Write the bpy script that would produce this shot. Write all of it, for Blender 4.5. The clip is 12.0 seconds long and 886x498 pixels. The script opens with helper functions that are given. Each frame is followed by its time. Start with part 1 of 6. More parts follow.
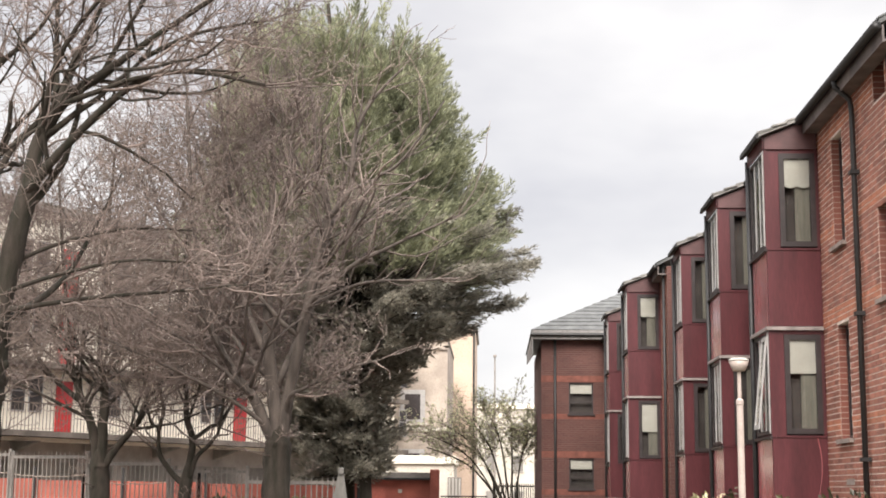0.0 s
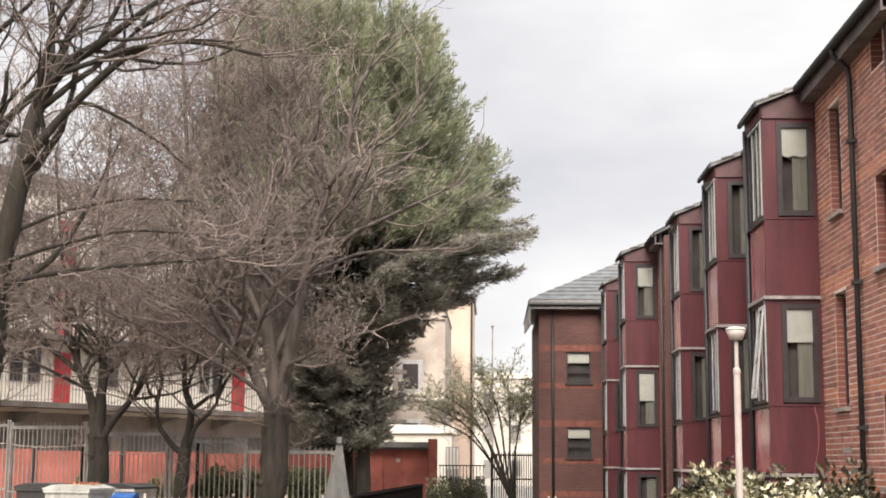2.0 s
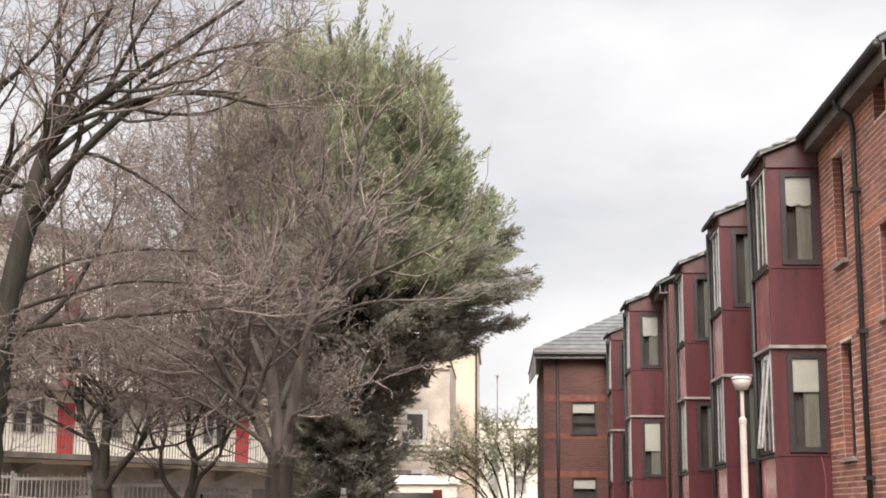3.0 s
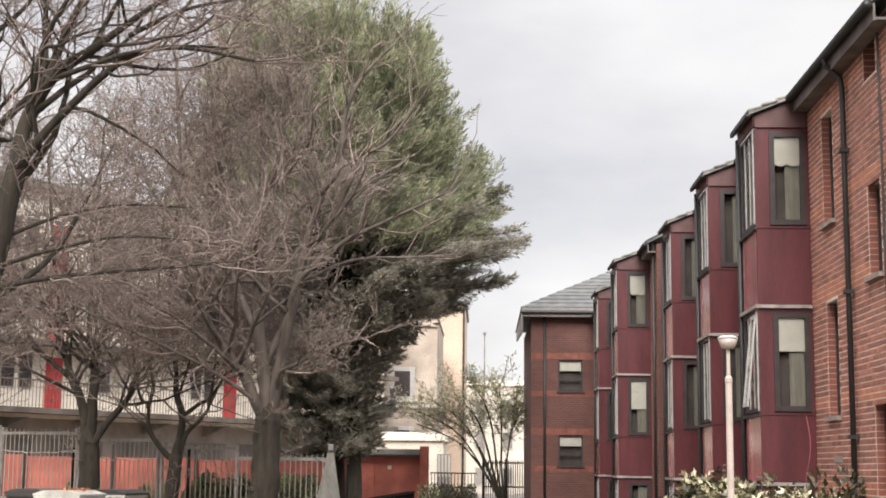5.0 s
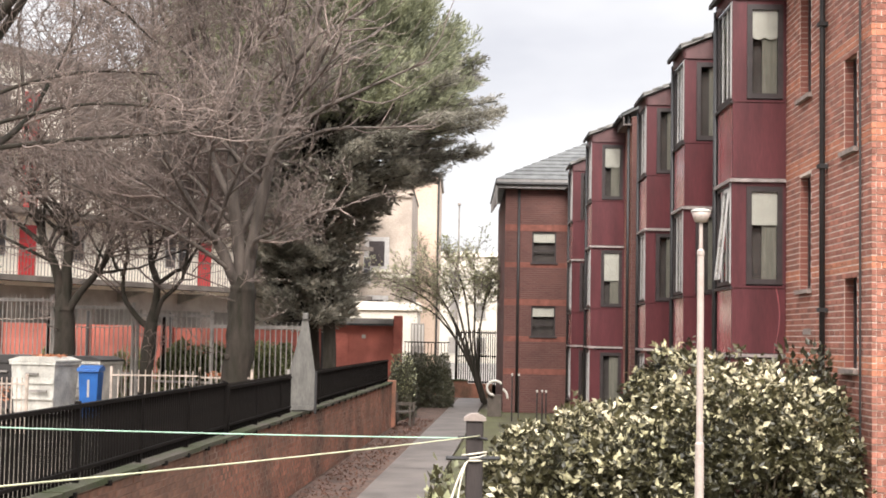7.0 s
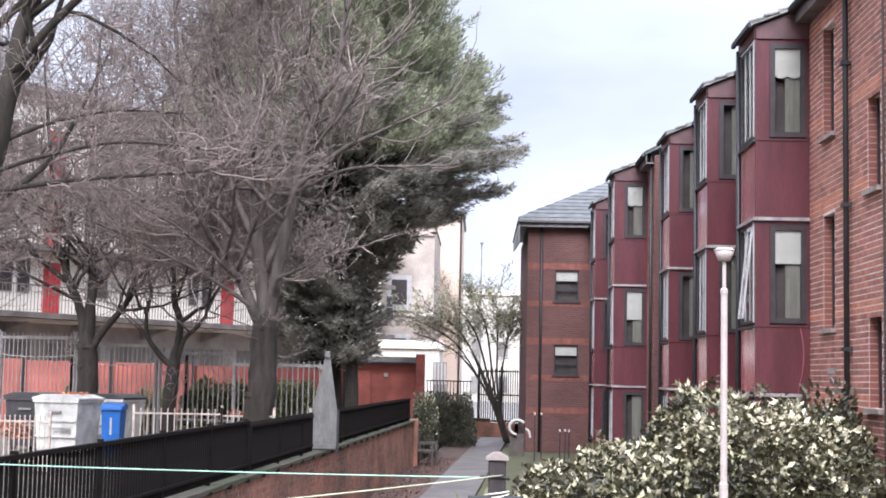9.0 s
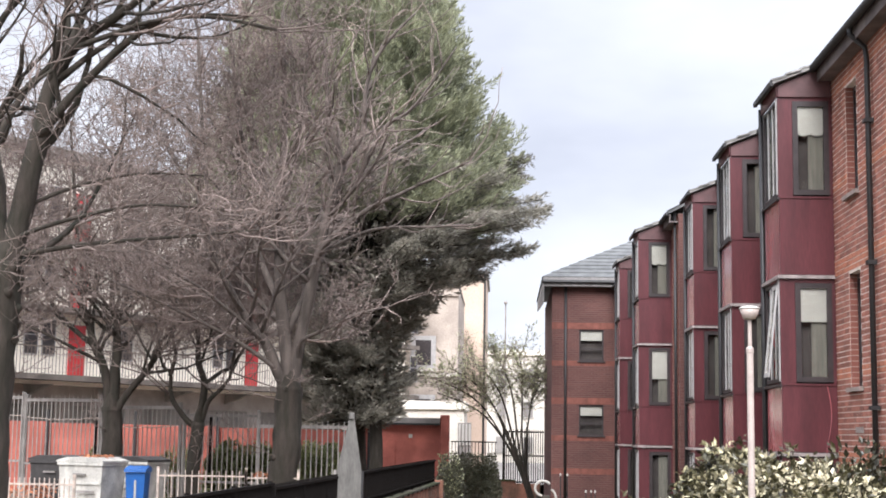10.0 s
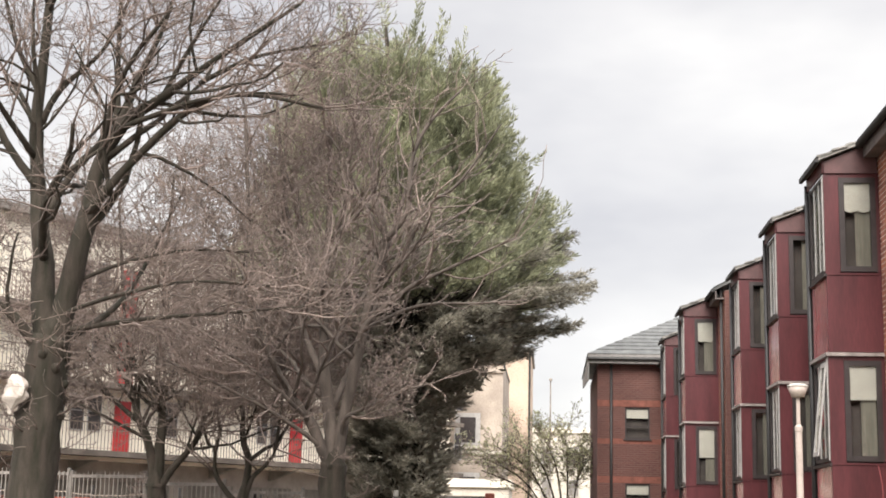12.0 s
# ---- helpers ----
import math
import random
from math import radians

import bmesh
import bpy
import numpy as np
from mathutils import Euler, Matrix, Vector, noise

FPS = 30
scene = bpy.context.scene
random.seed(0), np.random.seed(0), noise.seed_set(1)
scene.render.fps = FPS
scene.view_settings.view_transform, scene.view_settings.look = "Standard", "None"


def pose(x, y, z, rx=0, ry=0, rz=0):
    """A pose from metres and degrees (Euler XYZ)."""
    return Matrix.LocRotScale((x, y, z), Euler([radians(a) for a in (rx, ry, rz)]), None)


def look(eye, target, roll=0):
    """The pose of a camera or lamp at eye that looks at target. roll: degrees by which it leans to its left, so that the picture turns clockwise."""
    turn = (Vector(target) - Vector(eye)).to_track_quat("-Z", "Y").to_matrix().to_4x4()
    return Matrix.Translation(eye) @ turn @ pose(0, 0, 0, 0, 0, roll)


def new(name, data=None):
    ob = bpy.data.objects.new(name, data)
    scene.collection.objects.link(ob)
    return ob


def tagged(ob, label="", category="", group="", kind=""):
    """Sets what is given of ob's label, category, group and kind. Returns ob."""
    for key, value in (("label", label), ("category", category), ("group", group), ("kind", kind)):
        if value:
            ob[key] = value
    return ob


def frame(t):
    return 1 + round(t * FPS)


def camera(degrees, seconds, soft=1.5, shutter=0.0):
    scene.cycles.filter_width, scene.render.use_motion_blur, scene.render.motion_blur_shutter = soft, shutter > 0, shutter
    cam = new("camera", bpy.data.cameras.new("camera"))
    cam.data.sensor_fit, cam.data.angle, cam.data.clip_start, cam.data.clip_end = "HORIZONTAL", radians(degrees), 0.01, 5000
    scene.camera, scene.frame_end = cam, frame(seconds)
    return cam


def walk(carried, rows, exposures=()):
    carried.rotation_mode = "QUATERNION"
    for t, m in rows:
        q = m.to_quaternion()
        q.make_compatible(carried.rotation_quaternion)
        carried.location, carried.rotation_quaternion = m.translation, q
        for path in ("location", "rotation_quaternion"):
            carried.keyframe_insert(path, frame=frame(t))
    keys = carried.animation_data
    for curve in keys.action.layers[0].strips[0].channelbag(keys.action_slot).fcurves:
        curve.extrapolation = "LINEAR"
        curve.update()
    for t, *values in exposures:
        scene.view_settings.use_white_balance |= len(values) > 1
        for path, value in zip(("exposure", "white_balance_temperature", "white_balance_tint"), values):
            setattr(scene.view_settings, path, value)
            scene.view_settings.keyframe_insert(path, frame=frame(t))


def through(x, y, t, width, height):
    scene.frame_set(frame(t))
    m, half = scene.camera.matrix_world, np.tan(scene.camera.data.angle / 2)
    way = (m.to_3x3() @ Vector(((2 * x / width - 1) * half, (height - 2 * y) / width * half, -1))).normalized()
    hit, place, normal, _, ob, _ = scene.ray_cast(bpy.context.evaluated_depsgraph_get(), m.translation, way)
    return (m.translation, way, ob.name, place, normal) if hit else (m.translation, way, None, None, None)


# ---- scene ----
cam = camera(34.82, 12.0, soft=1.8)
EYE = (0.0, 0.0, 2.6)
# seconds, yaw, pitch, roll
ROWS = [
    (0.0, 2.059, 9.712, -0.523),
    (0.5, 2.189, 10.348, -0.510),
    (1.0, 2.253, 10.201, -0.388),
    (1.5, 1.980, 8.347, -0.429),
    (2.0, 1.980, 8.496, -0.361),
    (2.5, 2.133, 9.706, -0.304),
    (2.7, 2.180, 10.220, -0.281),
    (4.3, 2.067, 10.844, -0.297),
    (4.5, 1.944, 10.301, -0.537),
    (5.0, 1.639, 8.793, -0.612),
    (5.5, 1.284, 7.042, -0.701),
    (6.0, 0.917, 5.333, -0.865),
    (6.5, 0.640, 3.980, -1.000),
    (6.7, 0.564, 3.574, -1.033),
    (8.3, 0.894, 3.665, -1.231),
    (8.5, 1.039, 4.041, -1.250),
    (9.0, 1.474, 5.117, -1.164),
    (9.5, 1.956, 6.356, -1.056),
    (10.0, 2.468, 7.538, -0.901),
    (10.5, 2.991, 8.561, -0.866),
    (11.0, 3.493, 9.396, -0.872),
    (11.5, 3.923, 10.056, -1.015),
    (12.0, 4.246, 10.607, -1.222),
]
walk(cam, [(t, pose(*EYE, 90 + pitch, roll, yaw)) for t, yaw, pitch, roll in ROWS],
     exposures=[(0.0, 0.95, 6600, 11), (1.0, 0.92, 6600, 11), (1.5, 0.86, 6600, 11), (2.5, 0.94, 6600, 11), (4.5, 0.83, 6580, 11), (5.2, 0.84, 6570, 11),
                (6.0, 0.93, 6560, 11), (6.7, 1.04, 6550, 11), (8.3, 1.13, 5800, 14), (9.5, 1.07, 5500, 15), (10.3, 0.98, 6250, 11), (12.0, 0.92, 6600, 10)])

# ---- light: a bright overcast sky with a weak, wide sun behind the clouds ----
world = bpy.data.worlds.new("overcast_sky")
scene.world = world
world.use_nodes = True
wt = world.node_tree
wt.nodes.clear()


def wnode(kind, **kw):
    n = wt.nodes.new(kind)
    for k, v in kw.items():
        n.inputs[k].default_value = v
    return n


w_out = wnode("ShaderNodeOutputWorld")
w_bg = wnode("ShaderNodeBackground", Strength=0.0605)
w_sky = wnode("ShaderNodeTexSky")
w_sky.sky_type, w_sky.sun_disc = "NISHITA", False
w_sky.sun_elevation, w_sky.sun_rotation = radians(43), radians(186)
w_co = wnode("ShaderNodeTexCoord")
w_map = wnode("ShaderNodeMapping", Scale=(1.0, 1.0, 2.6), Location=(0.35, 0.2, 0.0))
w_n = wnode("ShaderNodeTexNoise", Scale=2.6, Detail=5.0, Roughness=0.5)
w_ramp = wnode("ShaderNodeValToRGB")
w_ramp.color_ramp.elements[0].position, w_ramp.color_ramp.elements[0].color = 0.36, (6.7, 6.7, 7.05, 1)
w_ramp.color_ramp.elements[1].position, w_ramp.color_ramp.elements[1].color = 0.62, (9.5, 9.4, 9.35, 1)
# an overcast sky is three to four times brighter overhead than at the horizon
w_sep, w_up = wnode("ShaderNodeSeparateXYZ"), wnode("ShaderNodeMapRange")
w_up.inputs["From Min"].default_value, w_up.inputs["From Max"].default_value = 0.42, 1.0
w_up.inputs["To Min"].default_value, w_up.inputs["To Max"].default_value = 1.0, 4.0
w_mul = wt.nodes.new("ShaderNodeVectorMath")
w_mul.operation = "SCALE"
w_mix = wt.nodes.new("ShaderNodeMixRGB")
w_mix.inputs[0].default_value = 0.9
wl = wt.links.new
wl(w_co.outputs["Generated"], w_map.inputs["Vector"])
wl(w_map.outputs[0], w_n.inputs["Vector"])
wl(w_n.outputs[0], w_ramp.inputs[0])
wl(w_sky.outputs[0], w_mix.inputs[1])
wl(w_ramp.outputs[0], w_mix.inputs[2])
wl(w_co.outputs["Generated"], w_sep.inputs[0])
wl(w_sep.outputs[2], w_up.inputs["Value"])
wl(w_mix.outputs[0], w_mul.inputs[0])
wl(w_up.outputs[0], w_mul.inputs["Scale"])
wl(w_mul.outputs[0], w_bg.inputs["Color"])
wl(w_bg.outputs[0], w_out.inputs["Surface"])

sun = new("sun", bpy.data.lights.new("sun", "SUN"))
sun.data.energy, sun.data.angle, sun.data.color = 3.3, radians(35), (1.0, 0.96, 0.90)
sun.matrix_world = look((-2, -20, 19), (0, 0, 0))


# ---- materials ----
def material(name, colour, rough=0.7, metal=0.0, vary=0.25, scale=6.0, grain=60.0, bump=0.15, second=None, spec=0.5,
             streak=None, random_value=0.0, island=0.0):
    """A surface with broad stains, fine grain and fine relief; streak stretches the stains upright."""
    m = bpy.data.materials.new(name)
    m.use_nodes = True
    nt = m.node_tree
    b = nt.nodes["Principled BSDF"]
    b.inputs["Roughness"].default_value, b.inputs["Metallic"].default_value = rough, metal
    b.inputs["Specular IOR Level"].default_value = spec
    co = nt.nodes.new("ShaderNodeTexCoord")
    mp = nt.nodes.new("ShaderNodeMapping")
    mp.inputs["Scale"].default_value = streak or (1, 1, 1)
    big, fine = nt.nodes.new("ShaderNodeTexNoise"), nt.nodes.new("ShaderNodeTexNoise")
    big.inputs["Scale"].default_value, big.inputs["Detail"].default_value = scale, 5
    fine.inputs["Scale"].default_value, fine.inputs["Detail"].default_value = grain, 4
    ramp = nt.nodes.new("ShaderNodeValToRGB")
    dark = second or tuple(c * (1 - vary) for c in colour)
    lite = tuple(min(1, c * (1 + vary * 0.5)) for c in colour)
    e = ramp.color_ramp.elements
    e[0].position, e[0].color = 0.34, (*dark, 1)
    e[1].position, e[1].color = 0.66, (*lite, 1)
    mul = nt.nodes.new("ShaderNodeMixRGB")
    mul.blend_type, mul.inputs[0].default_value = "OVERLAY", 0.35
    L = nt.links.new
    L(co.outputs["Object"], mp.inputs[0])
    L(mp.outputs[0], big.inputs["Vector"])
    L(mp.outputs[0], fine.inputs["Vector"])
    L(big.outputs[0], ramp.inputs[0])
    L(ramp.outputs[0], mul.inputs[1])
    L(fine.outputs[0], mul.inputs[2])
    last = mul.outputs[0]
    if random_value or island:
        info = nt.nodes.new("ShaderNodeObjectInfo" if random_value else "ShaderNodeNewGeometry")
        hsv = nt.nodes.new("ShaderNodeHueSaturation")
        rng = nt.nodes.new("ShaderNodeMapRange")
        k = random_value or island
        rng.inputs["To Min"].default_value, rng.inputs["To Max"].default_value = 1 - k, 1 + k
        L(info.outputs["Random" if random_value else "Random Per Island"], rng.inputs["Value"])
        L(rng.outputs[0], hsv.inputs["Value"])
        L(last, hsv.inputs["Color"])
        last = hsv.outputs[0]
    L(last, b.inputs["Base Color"])
    if bump:
        bp = nt.nodes.new("ShaderNodeBump")
        bp.inputs["Strength"].default_value, bp.inputs["Distance"].default_value = bump, 0.02
        L(fine.outputs[0], bp.inputs["Height"])
        L(bp.outputs[0], b.inputs["Normal"])
    return m


def brick_material(name, one, two, mortar, swap):
    """Brickwork of real size for walls seen from afar; swap: which axis runs along the wall."""
    m = material(name, one, 0.85)
    nt = m.node_tree
    b = nt.nodes["Principled BSDF"]
    co = nt.nodes.new("ShaderNodeTexCoord")
    sep, com = nt.nodes.new("ShaderNodeSeparateXYZ"), nt.nodes.new("ShaderNodeCombineXYZ")
    bt = nt.nodes.new("ShaderNodeTexBrick")
    for k, v in (("Scale", 1.0), ("Mortar Size", 0.006), ("Brick Width", 0.225), ("Row Height", 0.075), ("Bias", -0.1)):
        bt.inputs[k].default_value = v
    for k, v in (("Color1", one), ("Color2", two), ("Mortar", mortar)):
        bt.inputs[k].default_value = (*v, 1)
    ns = nt.nodes.new("ShaderNodeTexNoise")
    ns.inputs["Scale"].default_value, ns.inputs["Detail"].default_value = 0.9, 5
    ov = nt.nodes.new("ShaderNodeMixRGB")
    ov.blend_type, ov.inputs[0].default_value = "OVERLAY", 0.4
    L = nt.links.new
    L(co.outputs["Object"], sep.inputs[0])
    L(sep.outputs[swap], com.inputs[0])
    L(sep.outputs[2], com.inputs[1])
    L(com.outputs[0], bt.inputs["Vector"])
    L(co.outputs["Object"], ns.inputs["Vector"])
    L(bt.outputs["Color"], ov.inputs[1])
    L(ns.outputs[0], ov.inputs[2])
    L(ov.outputs[0], b.inputs["Base Color"])
    bp = nt.nodes.new("ShaderNodeBump")
    bp.inputs["Strength"].default_value, bp.inputs["Distance"].default_value, bp.invert = 0.5, 0.01, True
    L(bt.outputs["Fac"], bp.inputs["Height"])
    L(bp.outputs[0], b.inputs["Normal"])
    return m


def leaf_material(name, colour, second, rough=0.5, island=0.35, through=0.25):
    m = material(name, colour, rough, second=second, scale=0.8, grain=9.0, bump=0.0, island=island)
    nt = m.node_tree
    b = nt.nodes["Principled BSDF"]
    tr, mx = nt.nodes.new("ShaderNodeBsdfTranslucent"), nt.nodes.new("ShaderNodeMixShader")
    mx.inputs[0].default_value = through
    nt.links.new(b.inputs["Base Color"].links[0].from_socket, tr.inputs["Color"])
    nt.links.new(b.outputs[0], mx.inputs[1])
    nt.links.new(tr.outputs[0], mx.inputs[2])
    nt.links.new(mx.outputs[0], nt.nodes["Material Output"].inputs["Surface"])
    return m


def glass_material():
    m = bpy.data.materials.new("window_glass")
    m.use_nodes = True
    nt = m.node_tree
    nt.nodes.remove(nt.nodes["Principled BSDF"])
    gl, tr = nt.nodes.new("ShaderNodeBsdfGlossy"), nt.nodes.new("ShaderNodeBsdfTransparent")
    gl.inputs["Roughness"].default_value = 0.02
    tr.inputs["Color"].default_value = (0.92, 0.93, 0.92, 1)
    fr, mx = nt.nodes.new("ShaderNodeFresnel"), nt.nodes.new("ShaderNodeMixShader")
    fr.inputs["IOR"].default_value = 1.36
    for a, c in ((fr.outputs[0], mx.inputs[0]), (tr.outputs[0], mx.inputs[1]), (gl.outputs[0], mx.inputs[2]),
                 (mx.outputs[0], nt.nodes["Material Output"].inputs["Surface"])):
        nt.links.new(a, c)
    return m


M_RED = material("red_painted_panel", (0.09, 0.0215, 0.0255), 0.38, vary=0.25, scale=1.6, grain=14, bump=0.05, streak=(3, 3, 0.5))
# the panels' red, lightened towards pink to carry the sky's reflection
M_FRONT = material("red_panel_sky_sheen", (0.36, 0.11, 0.115), 0.15, spec=0.9, vary=0.3, scale=1.4, grain=10, bump=0.05, streak=(2, 2, 0.6))
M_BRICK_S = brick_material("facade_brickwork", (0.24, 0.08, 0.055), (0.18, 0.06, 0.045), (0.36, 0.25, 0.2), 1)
# brick of walls across the path, with their shade darkened into the colour
M_BRICK_E = brick_material("wing_brickwork_shaded", (0.112, 0.046, 0.038), (0.088, 0.036, 0.031), (0.145, 0.09, 0.075), 0)
M_BRICK = material("red_brick", (0.31, 0.122, 0.084), 0.85, vary=0.3, scale=9, grain=70, bump=0.3, random_value=0.28)
M_BRICK_J = material("red_brick_joined", (0.31, 0.122, 0.084), 0.85, vary=0.3, scale=9, grain=70, bump=0.3, island=0.28)
M_ORANGE = material("orange_brick", (0.43, 0.165, 0.095), 0.85, vary=0.25, scale=9, grain=70, bump=0.3, random_value=0.15)
M_BAND = material("orange_brick_band", (0.45, 0.17, 0.098), 0.85, vary=0.3, scale=5, grain=60, bump=0.3)
# the orange band darkened likewise for the wing's shaded front
M_BAND_W = material("wing_band_shaded", (0.20, 0.072, 0.052), 0.85, vary=0.3, scale=5, grain=60, bump=0.3)
M_MORTAR = material("pale_mortar", (0.72, 0.60, 0.52), 0.95, vary=0.25, scale=7, grain=90)
M_WHITE = material("white_frame", (0.40, 0.38, 0.365), 0.45, vary=0.15, scale=6, grain=40, bump=0.03)
M_LEDGE = material("pale_ledge", (0.30, 0.255, 0.24), 0.6, vary=0.3, scale=8)
M_DARKF = material("dark_brown_frame", (0.035, 0.026, 0.026), 0.45, vary=0.3, scale=10, bump=0.05)
M_PIPE = material("black_plastic_pipe", (0.02, 0.018, 0.018), 0.5, vary=0.3, scale=10, bump=0.05)
M_SLATE = material("grey_slate", (0.11, 0.112, 0.11), 0.62, vary=0.35, scale=3, grain=30, bump=0.25, random_value=0.2)
M_SLATE_J = material("grey_slate_joined", (0.105, 0.107, 0.104), 0.62, vary=0.35, scale=3, grain=30, bump=0.25)
M_TILE = material("pale_concrete_tile", (0.25, 0.24, 0.225), 0.75, vary=0.4, scale=5, grain=30, bump=0.4)
M_FASCIA = material("faded_red_fascia", (0.10, 0.045, 0.045), 0.6, vary=0.3, scale=4)
M_SOFFIT = material("grey_white_fascia", (0.25, 0.235, 0.225), 0.6, vary=0.25, scale=6)
M_EAVES = material("weathered_brown_eaves", (0.15, 0.125, 0.118), 0.7, vary=0.35, scale=4)
# dark colour that stands for the shade inside rooms that aren't built
M_ROOM = material("room_shade_backing", (0.07, 0.058, 0.054), 0.9, vary=0.4, scale=3)
M_BLIND = material("white_blind", (0.48, 0.455, 0.41), 0.8, vary=0.08, scale=8, bump=0.03)
M_CURTAIN = material("beige_net_curtain", (0.20, 0.185, 0.155), 0.9, vary=0.2, scale=4, grain=20, streak=(6, 6, 0.5))
M_GLASS = glass_material()
M_STONE = material("weathered_sill", (0.30, 0.245, 0.215), 0.85, vary=0.3)
M_BARK = material("grey_brown_bark", (0.05, 0.038, 0.03), 0.95, second=(0.022, 0.02, 0.012), scale=3, grain=26, bump=0.9, streak=(2.5, 2.5, 0.5))
# bark made paler for the spreading tree's limbs, light on them included
M_LIMB = material("sunlit_limb_bark", (0.115, 0.092, 0.078), 0.9, vary=0.45, scale=2.2, grain=26, bump=0.6, streak=(2.5, 2.5, 0.5))
M_TWIG = material("brown_twigs", (0.212, 0.163, 0.141), 0.9, vary=0.4, scale=0.6, grain=12, bump=0.0, island=0.4)
M_CONIFER = leaf_material("conifer_needles", (0.37, 0.375, 0.25), (0.22, 0.23, 0.15), 0.7, 0.4, 0.5)
M_CEDAR = leaf_material("dark_conifer_needles", (0.33, 0.305, 0.25), (0.19, 0.178, 0.145), 0.7, 0.4, 0.4)
M_SMALL = leaf_material("young_leaves", (0.44, 0.44, 0.27), (0.25, 0.26, 0.14), 0.55, 0.4, 0.35)
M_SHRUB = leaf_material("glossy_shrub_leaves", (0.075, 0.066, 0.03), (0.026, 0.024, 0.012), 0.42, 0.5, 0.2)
# cream of the variegated leaves, brightened to double as highlights
M_SHRUBW = leaf_material("highlight_cream_leaves", (0.66, 0.59, 0.42), (0.30, 0.28, 0.14), 0.3, 0.3, 0.2)
M_HEDGE = leaf_material("hedge_leaves", (0.21, 0.22, 0.09), (0.09, 0.10, 0.04), 0.5, 0.45, 0.2)
M_BEDSHRUB = leaf_material("grey_green_leaves", (0.115, 0.112, 0.07), (0.05, 0.05, 0.03), 0.5, 0.4, 0.2)
M_STEM = material("shrub_stems", (0.10, 0.075, 0.05), 0.9)
M_BLACKF = material("black_fence_paint", (0.0085, 0.0065, 0.0055), 0.75, spec=0.12, vary=0.3, scale=4, bump=0.08)
M_BARLIT = material("pale_fence_paint", (0.66, 0.54, 0.45), 0.6, vary=0.35, scale=6)
M_PALISADE = material("galvanised_palisade", (0.30, 0.27, 0.245), 0.6, metal=0.0, vary=0.35, scale=3)
M_GREYMETAL = material("galvanised_sheet", (0.115, 0.107, 0.096), 0.65, metal=0.1, vary=0.3, scale=2.5, grain=20, streak=(2, 2, 0.6))
M_RENDER = material("stained_brick_render", (0.38, 0.16, 0.105), 0.9, second=(0.13, 0.082, 0.055), scale=1.5, grain=16, bump=0.4, streak=(1, 1, 0.85))
M_OLDBRICK = material("stained_old_brick", (0.30, 0.13, 0.085), 0.9, second=(0.12, 0.075, 0.05), scale=1.2, grain=16, bump=0.4, random_value=0.2)
M_OLDBRICK_J = material("stained_old_brick_joined", (0.30, 0.13, 0.085), 0.9, second=(0.12, 0.068, 0.047), scale=1.6, grain=16, bump=0.4, streak=(0.5, 0.5, 0.6), island=0.25)
M_OLDMORTAR = material("dirty_mortar", (0.30, 0.20, 0.15), 0.95, second=(0.13, 0.095, 0.07), scale=1.5, grain=40)
M_COPING = material("mossy_concrete", (0.068, 0.057, 0.043), 0.9, second=(0.036, 0.046, 0.013), scale=1.8, grain=30, bump=0.4)
M_PATH = material("wet_concrete_path", (0.13, 0.11, 0.098), 0.5, vary=0.4, scale=1.1, grain=40, bump=0.12)
M_SOIL = material("leaf_strewn_soil", (0.10, 0.06, 0.045), 0.95, second=(0.052, 0.034, 0.026), scale=2.0, grain=18, bump=0.8)
M_LAWN = material("rough_lawn", (0.072, 0.076, 0.03), 0.9, second=(0.06, 0.052, 0.03), scale=1.4, grain=40, bump=0.6)
M_GROUND = material("trodden_ground", (0.10, 0.08, 0.062), 0.95, second=(0.055, 0.05, 0.03), scale=0.6, grain=14, bump=0.4)
M_YARD = material("pale_worn_yard", (0.15, 0.125, 0.10), 0.95, second=(0.08, 0.07, 0.05), scale=0.6, grain=14, bump=0.4)
M_REDWALL = material("red_painted_masonry", (0.42, 0.122, 0.088), 0.8, vary=0.3, scale=1.2, grain=24, bump=0.2)
M_REDDOOR = material("bright_red_door", (0.55, 0.022, 0.028), 0.45, vary=0.15, scale=3)
M_CREAM = material("cream_render", (0.90, 0.83, 0.71), 0.9, vary=0.15, scale=0.5, grain=20)
M_PALEBLDG = material("pale_stone_render", (0.58, 0.53, 0.455), 0.9, vary=0.15, scale=0.4, grain=10)
M_HOUSE = material("grimy_beige_stone", (0.42, 0.355, 0.30), 0.9, second=(0.30, 0.25, 0.21), scale=0.7, grain=12)
M_PEACH = material("peach_render", (0.60, 0.46, 0.36), 0.9, vary=0.12, scale=0.4, grain=10)
M_CONCRETE = material("weathered_concrete", (0.24, 0.22, 0.20), 0.9, vary=0.35, scale=1.2, grain=20, streak=(1, 1, 0.4))
M_DECK = material("stained_deck_edge", (0.13, 0.108, 0.092), 0.9, vary=0.4, scale=1.0, grain=16, streak=(1, 1, 0.4))
M_DECKBAR = material("brown_deck_railing", (0.16, 0.125, 0.10), 0.6, vary=0.3, scale=3)
M_DARKWALL = material("grey_brown_wall", (0.36, 0.32, 0.29), 0.9, vary=0.3, scale=1)
M_BIN = material("grey_galvanised_bin", (0.60, 0.57, 0.51), 0.5, metal=0.05, vary=0.3, scale=3, grain=20)
M_BINLID = material("dark_bin_lid", (0.05, 0.045, 0.043), 0.5)
M_BLUE = material("blue_bin_plastic", (0.025, 0.13, 0.42), 0.4, vary=0.15, scale=4)
M_POST = material("dark_stained_post", (0.032, 0.023, 0.021), 0.7, vary=0.35, scale=5, grain=30, streak=(3, 3, 0.5))
